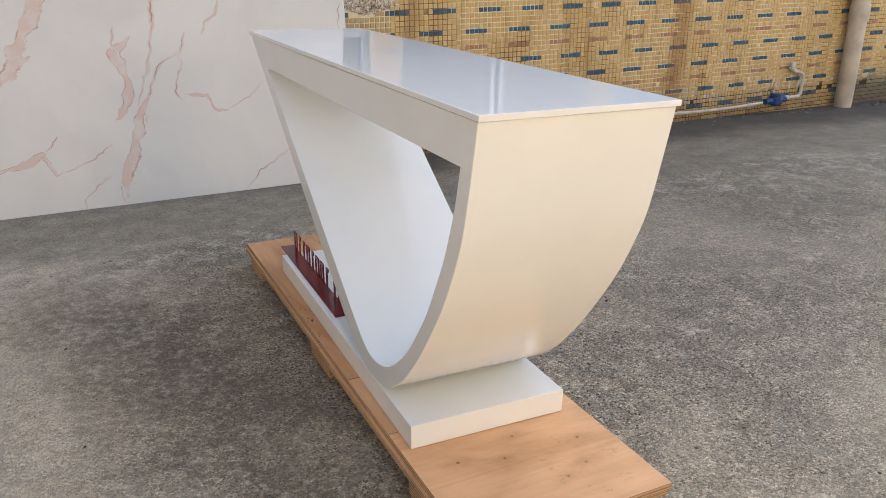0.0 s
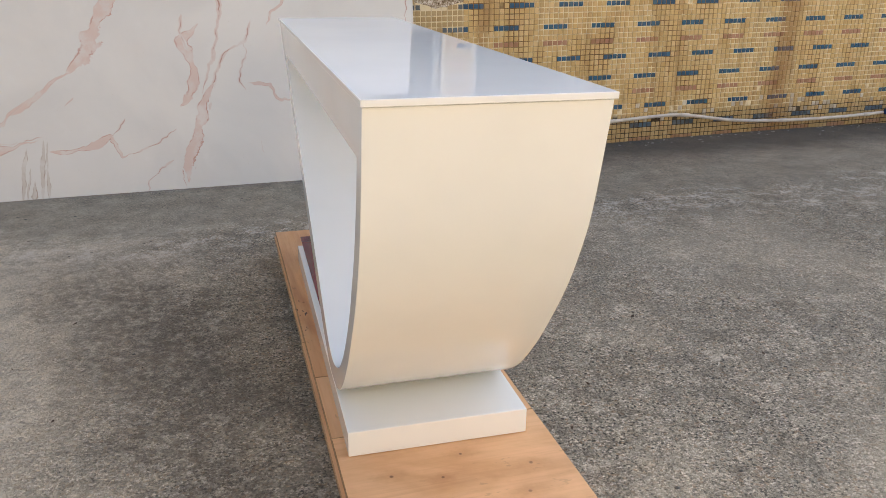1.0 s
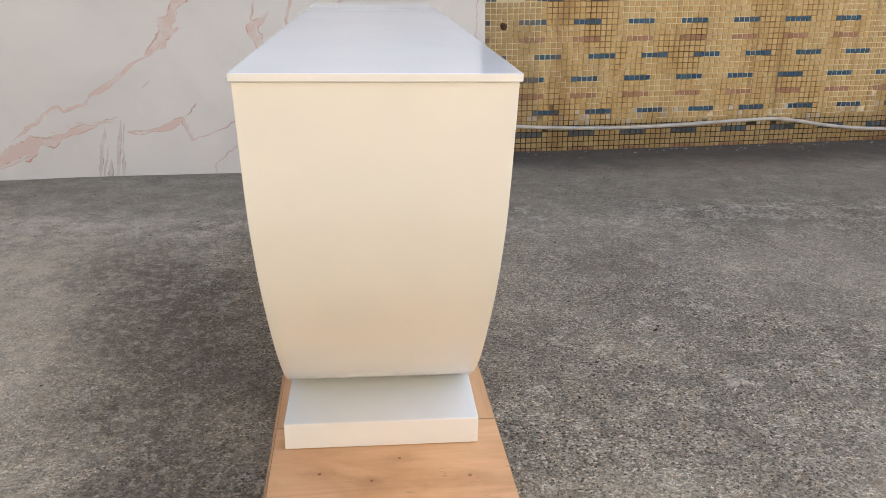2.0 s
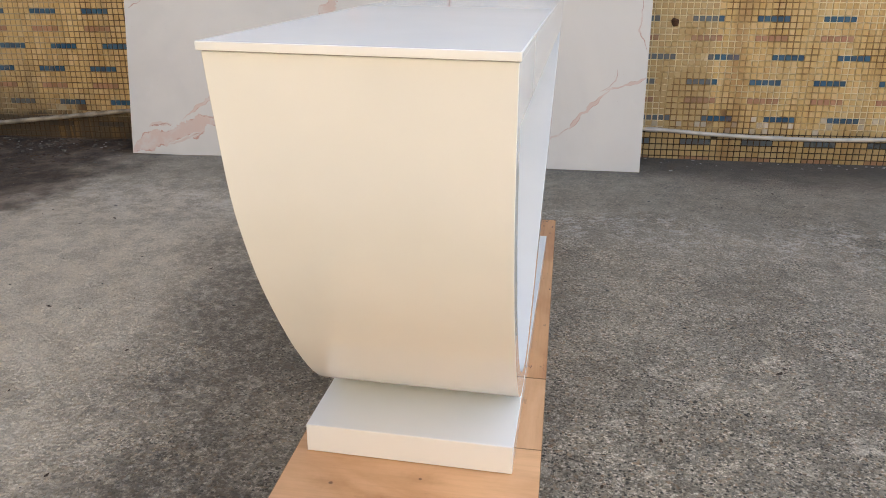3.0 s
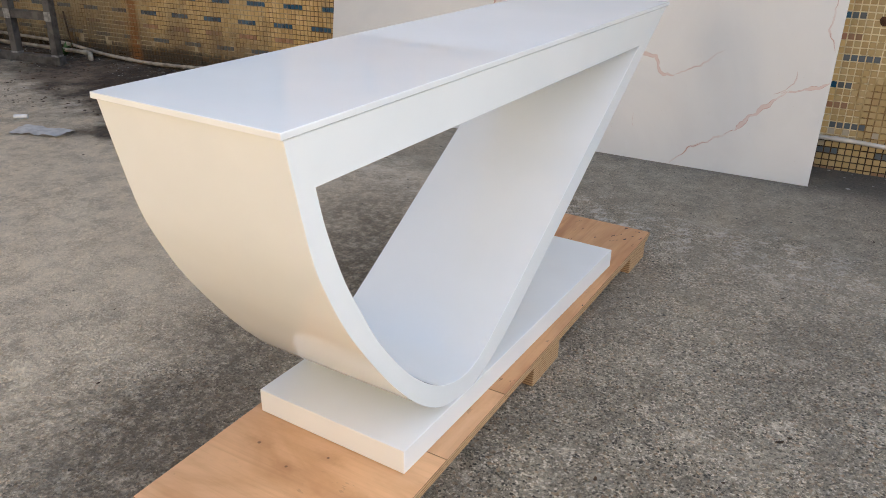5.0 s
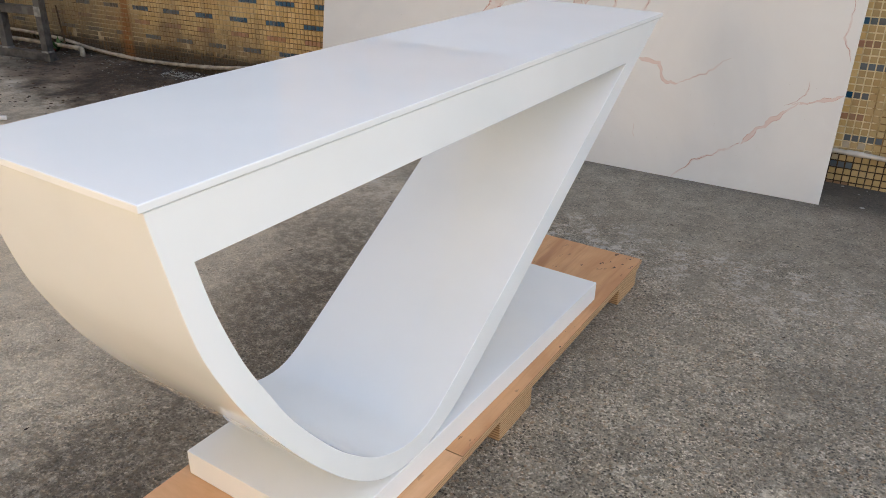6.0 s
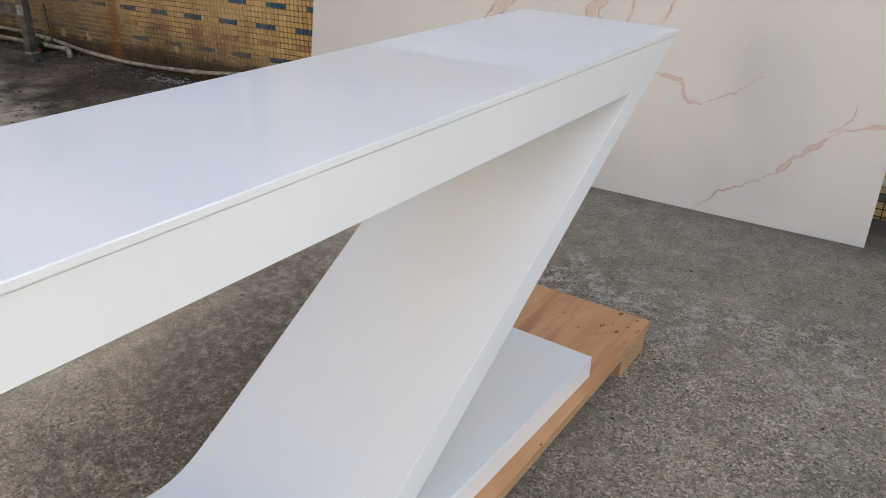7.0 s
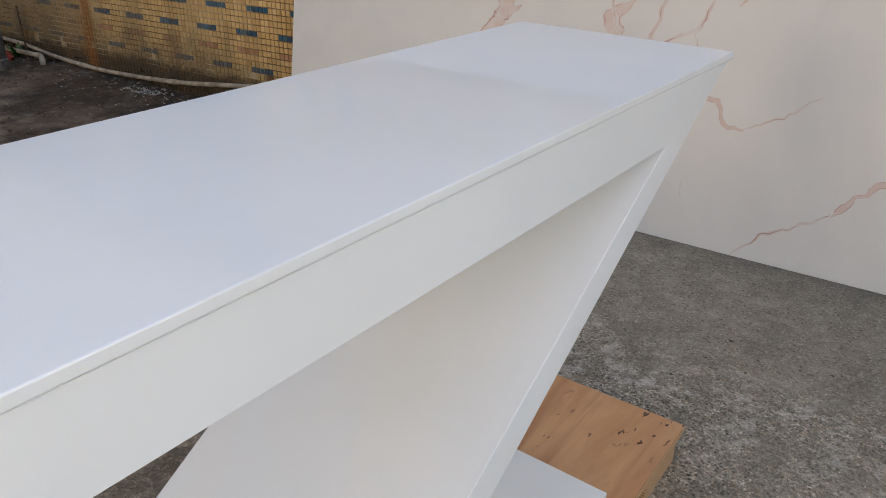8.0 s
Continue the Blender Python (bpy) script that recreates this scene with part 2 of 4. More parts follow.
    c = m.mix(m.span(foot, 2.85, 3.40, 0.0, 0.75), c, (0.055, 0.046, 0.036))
    # soil
    soil_n = m.noise(1.3, 6, 0.66)
    sx = m.math("MULTIPLY_ADD", m.math("SUBTRACT", soil_n, 0.5), 2.4, x)
    sy = m.math("MULTIPLY_ADD", m.math("SUBTRACT", soil_n, 0.5), 2.2, y)
    soil = m.math("MULTIPLY", m.span(sx, -2.15, -2.75), m.span(m.math("MULTIPLY_ADD", x, 0.35, sy), 0.35, 0.85))
    earth = m.ramp(m.noise(11, 7, 0.74), (0.36, (0.016, 0.010, 0.006)), (0.55, (0.055, 0.036, 0.023)), (0.72, (0.17, 0.115, 0.074)))
    dry = m.ramp(m.noise(1.7, 6, 0.65), (0.47, 0.0), (0.62, 1.0))
    earth = m.mix(m.math("MULTIPLY", dry, m.span(m.noise(8, 6, 0.7), 0.35, 0.6, 0.2, 0.75)), earth, (0.24, 0.175, 0.125))
    c = m.mix(m.math("MULTIPLY", soil, 0.95), c, earth)
    h = m.math("ADD", m.span(pit, 0.38, 0.52, 0.0, 0.8), m.math("MULTIPLY", m.math("SUBTRACT", 1.0, grain_d), 0.35))
    h = m.math("MULTIPLY_ADD", fine, 0.2, h)
    h = m.math("ADD", h, m.math("MULTIPLY", clump, 1.0))
    h = m.math("MULTIPLY", h, m.span(strip, 0.0, 1.0, 1.0, 0.35))
    h = m.math("MULTIPLY_ADD", m.math("MULTIPLY", soil, m.noise(14, 6, 0.7)), 3.0, h)
    h = m.math("MULTIPLY_ADD", wear, 1.2, h)
    return m.done(c, m.span(mid, 0.3, 0.7, 0.78, 0.95), m.bump(h, 1.0, 0.006))


def make_ply(name, tone, bands=0.3, flecks=0.25, along="y", knots=()):
    """Rotary-cut veneer: blotched tone, soft bands along the grain, flecks, and knots at their places."""
    m = Mat(name)
    x, y, z = m.xyz()

    def grain(across, length):
        return m.scaled(across, length, across) if along == "y" else m.scaled(length, across, across)

    g = m.noise(1.0, 6, 0.6, grain(4.2, 1.3), distort=1.4)
    fine = m.noise(1.0, 4, 0.6, grain(130, 6))
    r = m.node("ShaderNodeObjectInfo", "Random")
    c = m.ramp(g, (0.30, tuple(v * f for v, f in zip(tone, (0.80, 0.70, 0.60)))), (0.50, tone), (0.72, tuple(min(1, v * 1.16) for v in tone)))
    c = m.mix(m.span(fine, 0.45, 0.75, 0.0, 0.22), c, tuple(v * 0.68 for v in tone))
    c = m.mix(m.math("MULTIPLY", r, 0.2), c, tuple(v * 0.85 for v in tone))
    rag = m.math("SUBTRACT", m.noise(55, 4), 0.5)
    for kx, ky, kr in knots:
        dx, dy = m.math("SUBTRACT", x, kx), m.math("SUBTRACT", y, ky)
        flat = m.math("SQRT", m.math("ADD", m.math("MULTIPLY", m.math("MULTIPLY", dx, dx), 0.22 if along == "x" else 1.0), m.math("MULTIPLY", m.math("MULTIPLY", dy, dy), 1.0 if along == "x" else 0.22)))
        round_ = m.math("SQRT", m.math("ADD", m.math("MULTIPLY", dx, dx), m.math("MULTIPLY", dy, dy)))
        c = m.mix(m.span(m.math("MULTIPLY_ADD", rag, 0.03, flat), kr * 4.5, 0.0, 0.0, 0.4), c, (0.45, 0.20, 0.075))
        c = m.mix(m.span(m.math("MULTIPLY_ADD", rag, 0.006, round_), kr * 0.8, kr * 0.25, 0.0, 0.8), c, (0.15, 0.07, 0.03))
    fleck = m.noise(1.0, 3, 0.6, grain(60, 22))
    c = m.mix(m.math("MULTIPLY", m.span(fleck, 0.635, 0.67), m.span(m.noise(3.1, 4, 0.6), 0.50, 0.60, 0.0, flecks)), c, (0.045, 0.018, 0.008))
    bandn = m.noise(1.0, 4, 0.55, grain(12, 1.1), distort=0.7)
    c = m.mix(m.span(bandn, 0.46, 0.66, 0.0, bands), c, (0.46, 0.21, 0.09))
    stain = m.noise(2.3, 6, 0.65)
    c = m.mix(m.span(stain, 0.55, 0.75, 0.0, 0.4), c, tuple(min(1, v * 1.22) for v in tone))
    c = m.mix(m.span(stain, 0.42, 0.28, 0.0, 0.35), c, (0.50, 0.25, 0.11))
    return m.done(c, m.span(fine, 0.3, 0.7, 0.45, 0.62), m.bump(fine, 0.12, 0.001))


def make_ply_edge():
    """Plywood seen on its edge: alternating veneers."""
    m = Mat("plywood edge veneers")
    x, y, z = m.xyz()
    zz = m.math("MULTIPLY_ADD", m.math("SUBTRACT", m.noise(14, 3), 0.5), 0.0035, z)
    w = m.math("FRACT", m.math("MULTIPLY", zz, 115.0))
    band = m.math("MULTIPLY", m.span(w, 0.05, 0.18), m.span(w, 0.62, 0.45))
    rag = m.noise(1.0, 4, 0.7, m.scaled(40, 40, 300))
    c = m.mix(band, (0.56, 0.36, 0.19), (0.33, 0.185, 0.085))
    c = m.mix(m.span(rag, 0.5, 0.72, 0, 0.65), c, (0.20, 0.11, 0.05))
    return m.done(c, 0.8, m.bump(rag, 0.5, 0.002))


ACRYLIC = make_acrylic()
MARBLE = make_marble()
VEIN = make_vein("wide pink marble vein", (0.62, 0.485, 0.445), (0.45, 0.25, 0.205), 0.8, 2, 0.13, 0.8, 0.95)
VEIN_THIN = make_vein("thin rust marble vein", (0.58, 0.44, 0.40), (0.36, 0.19, 0.155), 0.5, 1, 0.26, 0.85, 1.0)
VEIN_GREY = make_vein("grey brown marble stain", (0.43, 0.38, 0.33), (0.27, 0.20, 0.15), 0.5, 2, 0.2, 0.65, 0.8)
TILE_YELLOW = make_tile("yellow glazed mosaic", [(0.58, 0.395, 0.15), (0.66, 0.485, 0.215), (0.61, 0.43, 0.175), (0.70, 0.53, 0.26), (0.58, 0.39, 0.165), (0.64, 0.455, 0.19)])
TILE_BLUE = make_tile("blue glazed mosaic", [(0.010, 0.080, 0.165), (0.016, 0.115, 0.22), (0.008, 0.060, 0.125), (0.018, 0.10, 0.175)], (0.035, 0.06, 0.075), 0.2, 0.2)
TILE_PINK = make_tile("dull pink glazed mosaic", [(0.40, 0.20, 0.12), (0.47, 0.26, 0.16), (0.36, 0.19, 0.10)])
TILE_PALE = make_tile("pale bare mosaic", [(0.62, 0.56, 0.44), (0.70, 0.65, 0.54), (0.50, 0.43, 0.31)])
GROUT = make_grout()
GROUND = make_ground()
PLY = make_ply("pale orange plywood", (0.80, 0.475, 0.245), 0.28, 0.2, "x", ((-0.166, -0.101, 0.008), (0.023, -0.056, 0.007), (0.063, -0.270, 0.008), (0.182, -0.137, 0.009), (0.138, -0.240, 0.009), (-0.046, -0.136, 0.006)))
PLY_PLAIN = make_ply("worn orange plywood", (0.74, 0.44, 0.23), 0.3, 0.3)
PLY_DARK = make_ply("streaked brown plywood", (0.64, 0.35, 0.165), 0.9, 1.0)
PLY_EDGE = make_ply_edge()
PVC = plain("white plastic pipe", (0.66, 0.62, 0.55), 0.4, vary=0.12, scale=9)
PVC_DIRTY = plain("grimy white plastic pipe", (0.42, 0.37, 0.29), 0.6, vary=0.25, scale=12)
PVC_OLD = plain("stained cream downpipe plastic", (0.62, 0.55, 0.44), 0.5, vary=0.14, scale=5)
STEEL = plain("worn grey steel", (0.16, 0.155, 0.15), 0.45, 0.55, 0.25, 12, 0.3)
WELD = plain("bare bright steel", (0.45, 0.46, 0.47), 0.35, 0.8, 0.2, 30, 0.4)
BLUE = plain("blue painted meter", (0.02, 0.07, 0.22), 0.4, 0.0, 0.2, 30)
BRASS = plain("dull brass", (0.45, 0.33, 0.15), 0.4, 0.8, 0.2, 30)
RED = Mat("dark red acrylic").done((0.15, 0.010, 0.014), 0.12, Specular_IOR_Level=0.3)
# grey colour that stands for the shadow in the gap under the countertop
GAP_SHADE = plain("grey shadow gap strip", (0.30, 0.29, 0.28), 0.6)
FRAME = plain("white window frame", (0.56, 0.58, 0.57), 0.4)
PLASTER = plain("crumbling lime plaster", (0.66, 0.62, 0.55), 0.9, vary=0.3, scale=22, relief=0.9)
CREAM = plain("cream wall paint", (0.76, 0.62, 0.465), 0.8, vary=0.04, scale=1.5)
SHADE = plain("dark grey blocking wall", (0.24, 0.225, 0.20), 0.85, vary=0.1, scale=2)
def make_speckled():
    m = Mat("speckled bare plaster")
    n = m.noise(60, 5, 0.75)
    c = m.ramp(n, (0.36, (0.10, 0.06, 0.03)), (0.47, (0.38, 0.30, 0.20)), (0.58, (0.74, 0.70, 0.62)))
    return m.done(c, 0.95, m.bump(n, 0.8, 0.004))


SPECKLED = make_speckled()
# the room's dimness and the sky's blue in the panes, put into one colour
DARKROOM = plain("interior painted dim sky blue", (0.17, 0.23, 0.26), 0.8)
STONE = plain("grey pebble", (0.17, 0.15, 0.12), 0.85, vary=0.3, scale=40, relief=0.5)
CHIP = plain("pale chips", (0.42, 0.40, 0.35), 0.8, vary=0.2, scale=60)
LEAF_DRY = plain("dry brown leaf", (0.10, 0.06, 0.03), 0.8, vary=0.3, scale=40)
LEAF = plain("green weed leaf", (0.05, 0.13, 0.03), 0.5, vary=0.25, scale=40)
PAPER = plain("crumpled pale paper", (0.78, 0.77, 0.75), 0.8, vary=0.1, scale=20)
BLISTER = plain("dark rust", (0.10, 0.042, 0.014), 0.9, vary=0.3, scale=80, relief=0.6)
BRICK = plain("red clay shard", (0.36, 0.06, 0.035), 0.8, vary=0.2, scale=30)
INK = plain("dark stencil paint", (0.06, 0.08, 0.10), 0.7)


def make_glass():
    m = Mat("window glass")
    return m.done((0.9, 0.95, 1.0), 0.02, Transmission_Weight=1.0, IOR=1.5)


GLASS = make_glass()


# ---- mesh helpers ----
def link(name, bm, mats, sharp=20):
    me = bpy.data.meshes.new(name)
    bm.normal_update()
    bm.to_mesh(me)
    bm.free()
    for m in mats if isinstance(mats, (list, tuple)) else [mats]:
        me.materials.append(m)
    for p in me.polygons:
        p.use_smooth = True
    me.set_sharp_from_angle(angle=radians(sharp))
    return new(name, me)


def part(name, bm, mats, parent, label="", sharp=20):
    ob = link(name, bm, mats, sharp)
    ob.parent = parent
    return tagged(ob, label)


def empty(name, m=None):
    ob = new(name)
    ob.empty_display_size = 0.1
    if m is not None:
        ob.matrix_world = m
    return ob


def box(bm, x0, x1, y0, y1, z0, z1, bevel=0.0, segments=2):
    vs = [bm.verts.new((x, y, z)) for x in (x0, x1) for y in (y0, y1) for z in (z0, z1)]
    fs = [bm.faces.new([vs[i] for i in f]) for f in ((0, 1, 3, 2), (4, 6, 7, 5), (0, 4, 5, 1), (2, 3, 7, 6), (0, 2, 6, 4), (1, 5, 7, 3))]
    if bevel:
        bmesh.ops.bevel(bm, geom=list({e for f in fs for e in f.edges}), offset=bevel, segments=segments, profile=0.5, affect="EDGES")
    return bm


def newbox(*a, **k):
    return box(bmesh.new(), *a, **k)


def tube(bm, pts, radius, sides=20, caps=True):
    """A round tube along points; radius may be a list."""
    pts = [Vector(p) for p in pts]
    rings = []
    for i, p in enumerate(pts):
        d = (pts[min(i + 1, len(pts) - 1)] - pts[max(i - 1, 0)]).normalized()
        a = d.cross(Vector((0.31, 0.17, 0.93))).normalized()
        b = d.cross(a)
        r = radius[i] if isinstance(radius, (list, tuple)) else radius
        rings.append([bm.verts.new(p + (a * math.cos(k * math.tau / sides) + b * math.sin(k * math.tau / sides)) * r) for k in range(sides)])
    for r0, r1 in zip(rings, rings[1:]):
        for k in range(sides):
            bm.faces.new((r0[k], r0[(k + 1) % sides], r1[(k + 1) % sides], r1[k]))
    if caps:
        bm.faces.new(rings[0][::-1])
        bm.faces.new(rings[-1])
    return bm


def glide(pts, steps=8):
    """A smooth curve through the points."""
    pts = [Vector(p) for p in pts]
    out = []
    for i in range(len(pts) - 1):
        p0, p1, p2, p3 = pts[max(i - 1, 0)], pts[i], pts[i + 1], pts[min(i + 2, len(pts) - 1)]
        for k in range(steps):
            t = k / steps
            out.append(0.5 * (2 * p1 + (p2 - p0) * t + (2 * p0 - 5 * p1 + 4 * p2 - p3) * t * t + (3 * p1 - p0 - 3 * p2 + p3) * t ** 3))
    return out + [pts[-1]]


def even(pts, n):
    """n points at even steps along a line of points."""
    acc = [0.0]
    for a, b in zip(pts, pts[1:]):
        acc.append(acc[-1] + (b - a).length)
    out, j = [], 0
    for i in range(n):
        s = acc[-1] * i / (n - 1)
        while j < len(acc) - 2 and acc[j + 1] < s:
            j += 1
        f = (s - acc[j]) / max(1e-9, acc[j + 1] - acc[j])
        out.append(pts[j].lerp(pts[j + 1], min(1, f)))
    return out


# ---- setting: ground ----
def ease(v, a, b):
    f = min(1.0, max(0.0, (v - a) / (b - a)))
    return f * f * (3 - 2 * f)


def ground_z(x, y):
    """The yard's height: level round the desk, falling and rising a few centimetres along the wall."""
    return -0.0075 + ease(y, 0.9, 2.6) * (0.040 * ease(x, 1.0, 4.2) - 0.044 * ease(-x, 1.5, 3.5))


def ground_sheet():
    bm = bmesh.new()
    line_x = [-250, -60, -20] + [-10 + 0.25 * k for k in range(81)] + [20, 60, 250]
    line_y = [-250, -60, -20, -9] + [-4 + 0.25 * k for k in range(41)] + [12, 60, 250]
    g = [[bm.verts.new((x, y, ground_z(x, y))) for y in line_y] for x in line_x]
    for a, b in zip(g, g[1:]):
        for k in range(len(line_y) - 1):
            bm.faces.new((a[k], b[k], b[k + 1], a[k + 1]))
    return bm


bm = ground_sheet()
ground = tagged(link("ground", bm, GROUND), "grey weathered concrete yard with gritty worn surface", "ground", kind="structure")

# ---- setting: tiled wall with windows above ----
WALL_Y, WALL_L, WALL_R = 3.54, -9.0, 8.0
SILL = 1.165
PIER_L, PIER_R = -3.055, 0.45
PILLARS = ((PIER_L, PIER_R), (0.968, 1.19), (2.83, 3.03), (4.70, 4.92), (6.60, 6.82))          # tiled, between the windows
WALL_TOP = 3.5
ROOF = 6.63
# the wall runs a little askew of the desk and its tile rows climb with the yard
ON_WALL = pose(0.9494, 3.5684, 0.848, 0, -0.96, 2.756) @ Matrix.Scale(1.0377, 4) @ pose(-0.960, -3.54, -0.835)
wall = empty("wall_north", ON_WALL)
tagged(wall, "yellow mosaic tiled outer wall with blue tile dashes", "wall", kind="structure")
GY = WALL_Y + 0.004
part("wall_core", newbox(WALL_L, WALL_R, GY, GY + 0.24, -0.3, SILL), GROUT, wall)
for x0, x1 in PILLARS:
    part("wall_pier", newbox(x0, x1, GY, GY + 0.24, SILL, WALL_TOP), GROUT, wall)
part("upper_wall", newbox(WALL_L, WALL_R, GY - 0.02, GY + 0.24, WALL_TOP, ROOF, bevel=0.01), PLASTER, wall)


def window_unit(name, x0, x1, bars):
    """A window with upright bars at the given places, and a transom over which small lights follow."""
    w = empty(name, ON_WALL)
    tagged(w, "white framed glazed window above the tiled wall", "window", kind="structure")
    part("window_sill", newbox(x0, x1, GY - 0.03, GY + 0.24, SILL, SILL + 0.03, bevel=0.006), FRAME, w)
    yy = GY + 0.06
    z0, z1, z2 = SILL + 0.08, 2.79, WALL_TOP - 0.06
    part("window_frame", newbox(x0, x1, yy, yy + 0.07, z2, WALL_TOP, bevel=0.004), FRAME, w)
    part("window_frame", newbox(x0, x1, yy, yy + 0.07, SILL + 0.03, z0, bevel=0.004), FRAME, w)
    part("transom", newbox(x0, x1, yy + 0.001, yy + 0.069, z1 - 0.02, z1 + 0.02, bevel=0.004), FRAME, w)
    ups = [x0 + 0.022, *bars, x1 - 0.022]
    for i, x in enumerate(ups):
        for a, b in ((z0, z1 - 0.02), (z1 + 0.02, z2)):
            part("mullion", newbox(x - 0.022, x + 0.022, yy, yy + 0.07, a, b, bevel=0.004), FRAME, w)
            if i + 1 < len(ups):
                g = part("pane", newbox(x + 0.022, ups[i + 1] - 0.022, yy + 0.03, yy + 0.036, a, b), GLASS, w)
                g.visible_shadow = False
    return w


window_unit("window_1", PIER_R, 0.968, [])
window_unit("window_2", 1.19, 2.83, [1.96, 2.04])
window_unit("window_3", 3.03, 4.70, [3.85])
window_unit("window_4", 4.92, 6.60, [5.75])
window_unit("window_5", 6.82, WALL_R, [7.4])
window_unit("window_6", -6.30, PIER_L, [-5.5, -4.65, -3.76, -3.34])
part("wall_pier", newbox(WALL_L, -6.30, GY, GY + 0.24, SILL, WALL_TOP), GROUT, wall)


def wall_box(name, *a):
    ob = link(name, newbox(*a), DARKROOM)
    ob.matrix_world = ON_WALL
    return ob


tagged(wall_box("wall_inner", WALL_L, WALL_R, GY + 0.9, GY + 1.0, -0.1, WALL_TOP + 0.5), "unseen room wall behind the windows, painted dim", "wall", kind="structure")
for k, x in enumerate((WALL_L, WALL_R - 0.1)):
    tagged(wall_box("wall_side", x, x + 0.1, GY + 0.24, GY + 0.9, -0.1, WALL_TOP + 0.1), "unseen room end wall behind the windows, painted dim", "wall", kind="structure")
tagged(wall_box("ceiling", WALL_L, WALL_R, GY + 0.24, GY + 0.9, WALL_TOP + 0.1, WALL_TOP + 0.2), "unseen room ceiling behind the windows, painted dim", "ceiling", kind="structure")

# plain walls that close the yard behind and beside, both out of view
# sends warm sunlight back onto the desk's near face
tagged(link("wall_south", newbox(-14, 14, -9.3, -9.0, -0.1, 8.0), CREAM), "plain sunlit cream wall across the yard", "wall", kind="structure")
# added unseen: its height and dark colour cut the sky light from the left
tagged(link("wall_west_blocker", newbox(-8.6, -8.3, -9.0, 2.98, -0.1, 9.0), SHADE), "plain grey unseen wall added to block sky light", "wall", kind="structure")

# ---- polished marble slab ----
SLAB_L, SLAB_R, SLAB_H = -2.442, 0.701, 1.67
slab = empty("marble_slab", pose(0, 3.1165, -0.0085, -8.0, -0.25, 3.43))
tagged(slab, "large polished cream marble slab with pink veins, leaning upright", "slab")
part("panel", newbox(SLAB_L, SLAB_R, 0.0, 0.02, 0.0, SLAB_H, bevel=0.0015, segments=1), MARBLE, slab)


def vein(points, width, mat=None, seed=0, grow=(1, 1), ragged=1.0):
    """A ribbon of stone colour, let into the polished face."""
    line = even([Vector((x, z, 0)) for x, z in points], max(14, 9 * len(points)))
    bm = bmesh.new()
    uv = bm.loops.layers.uv.new("UVMap")
    n = len(line)
    rows = []
    for i, p in enumerate(line):
        d = (line[min(i + 3, n - 1)] - line[max(i - 3, 0)]).normalized()
        side = Vector((-d.y, d.x, 0))
        f = i / (n - 1)
        w = width * (grow[0] * (1 - f) + grow[1] * f) * (0.95 + 0.9 * noise.noise((p.x * 8 + seed, p.y * 8, seed)) + 0.35 * noise.noise((p.x * 21, p.y * 21, seed + 2))) * min(1.0, 0.12 + 5 * f, 0.12 + 5 * (1 - f))
        j = side * ragged * (width * 0.35 * noise.noise((p.x * 9, p.y * 9, seed + 5)) + 0.010 * noise.noise((p.x * 26, p.y * 26, seed)) + 0.004 * noise.noise((p.x * 75, p.y * 75, seed)))
        row = []
        for s in (1, -1):
            q = p + j + side * w * s
            q.x = min(max(q.x, SLAB_L + 0.003), SLAB_R - 0.003)
            q.y = min(max(q.y, 0.003), SLAB_H - 0.003)
            row.append(bm.verts.new((q.x, -0.0006 - 0.00012 * (seed % 9) - 0.00008 * f - 0.00001 * s, q.y)))
        rows.append((row, f))
    for (a, fa), (b, fb) in zip(rows, rows[1:]):
        fc = bm.faces.new((a[0], a[1], b[1], b[0]))
        for lp, c in zip(fc.loops, ((0, fa), (1, fa), (1, fb), (0, fb))):
            lp[uv].uv = c
    bm.normal_update()
    if sum(f.normal.y for f in bm.faces) > 0:
        bmesh.ops.reverse_faces(bm, faces=bm.faces[:])
    return part("vein", bm, mat or VEIN, slab)


vein([(-0.989, 1.434), (-1.038, 1.154), (-1.097, 1.044), (-1.137, 0.944), (-1.196, 0.814), (-1.322, 0.694)], 0.065, VEIN, 1, (0.5, 1.1))
vein([(-1.304, 0.704), (-1.377, 0.664), (-1.522, 0.546), (-1.636, 0.477), (-1.703, 0.421)], 0.018, VEIN, 2)
vein([(-0.445, 1.364), (-0.465, 1.114), (-0.475, 0.974), (-0.534, 0.744), (-0.594, 0.604), (-0.614, 0.534)], 0.017, VEIN_THIN, 3, (1.3, 0.7))
vein([(-0.604, 0.964), (-0.683, 0.854), (-0.664, 0.754), (-0.634, 0.664), (-0.654, 0.584), (-0.743, 0.484)], 0.055, VEIN, 4, (0.6, 0.9))
vein([(-0.295, 0.974), (-0.346, 0.844), (-0.455, 0.794), (-0.515, 0.674), (-0.554, 0.564), (-0.614, 0.434), (-0.644, 0.354), (-0.733, 0.234), (-0.763, 0.104), (-0.753, 0.0)], 0.020, VEIN_THIN, 5)
vein([(-0.534, 0.614), (-0.584, 0.534), (-0.614, 0.454), (-0.664, 0.314), (-0.713, 0.174), (-0.743, 0.034)], 0.055, VEIN, 6, (0.6, 1.0))
vein([(-0.346, 0.844), (-0.336, 0.784), (-0.376, 0.694), (-0.386, 0.614), (-0.356, 0.564)], 0.014, VEIN_THIN, 7)
vein([(-0.346, 0.604), (-0.21, 0.594), (-0.189, 0.524), (-0.147, 0.494), (-0.094, 0.504)], 0.017, VEIN, 8)
vein([(-0.105, 0.504), (-0.031, 0.534), (0.043, 0.574), (0.148, 0.664)], 0.007, VEIN_THIN, 9)
vein([(-0.634, 0.394), (-0.654, 0.224), (-0.723, 0.084)], 0.014, VEIN_THIN, 10)
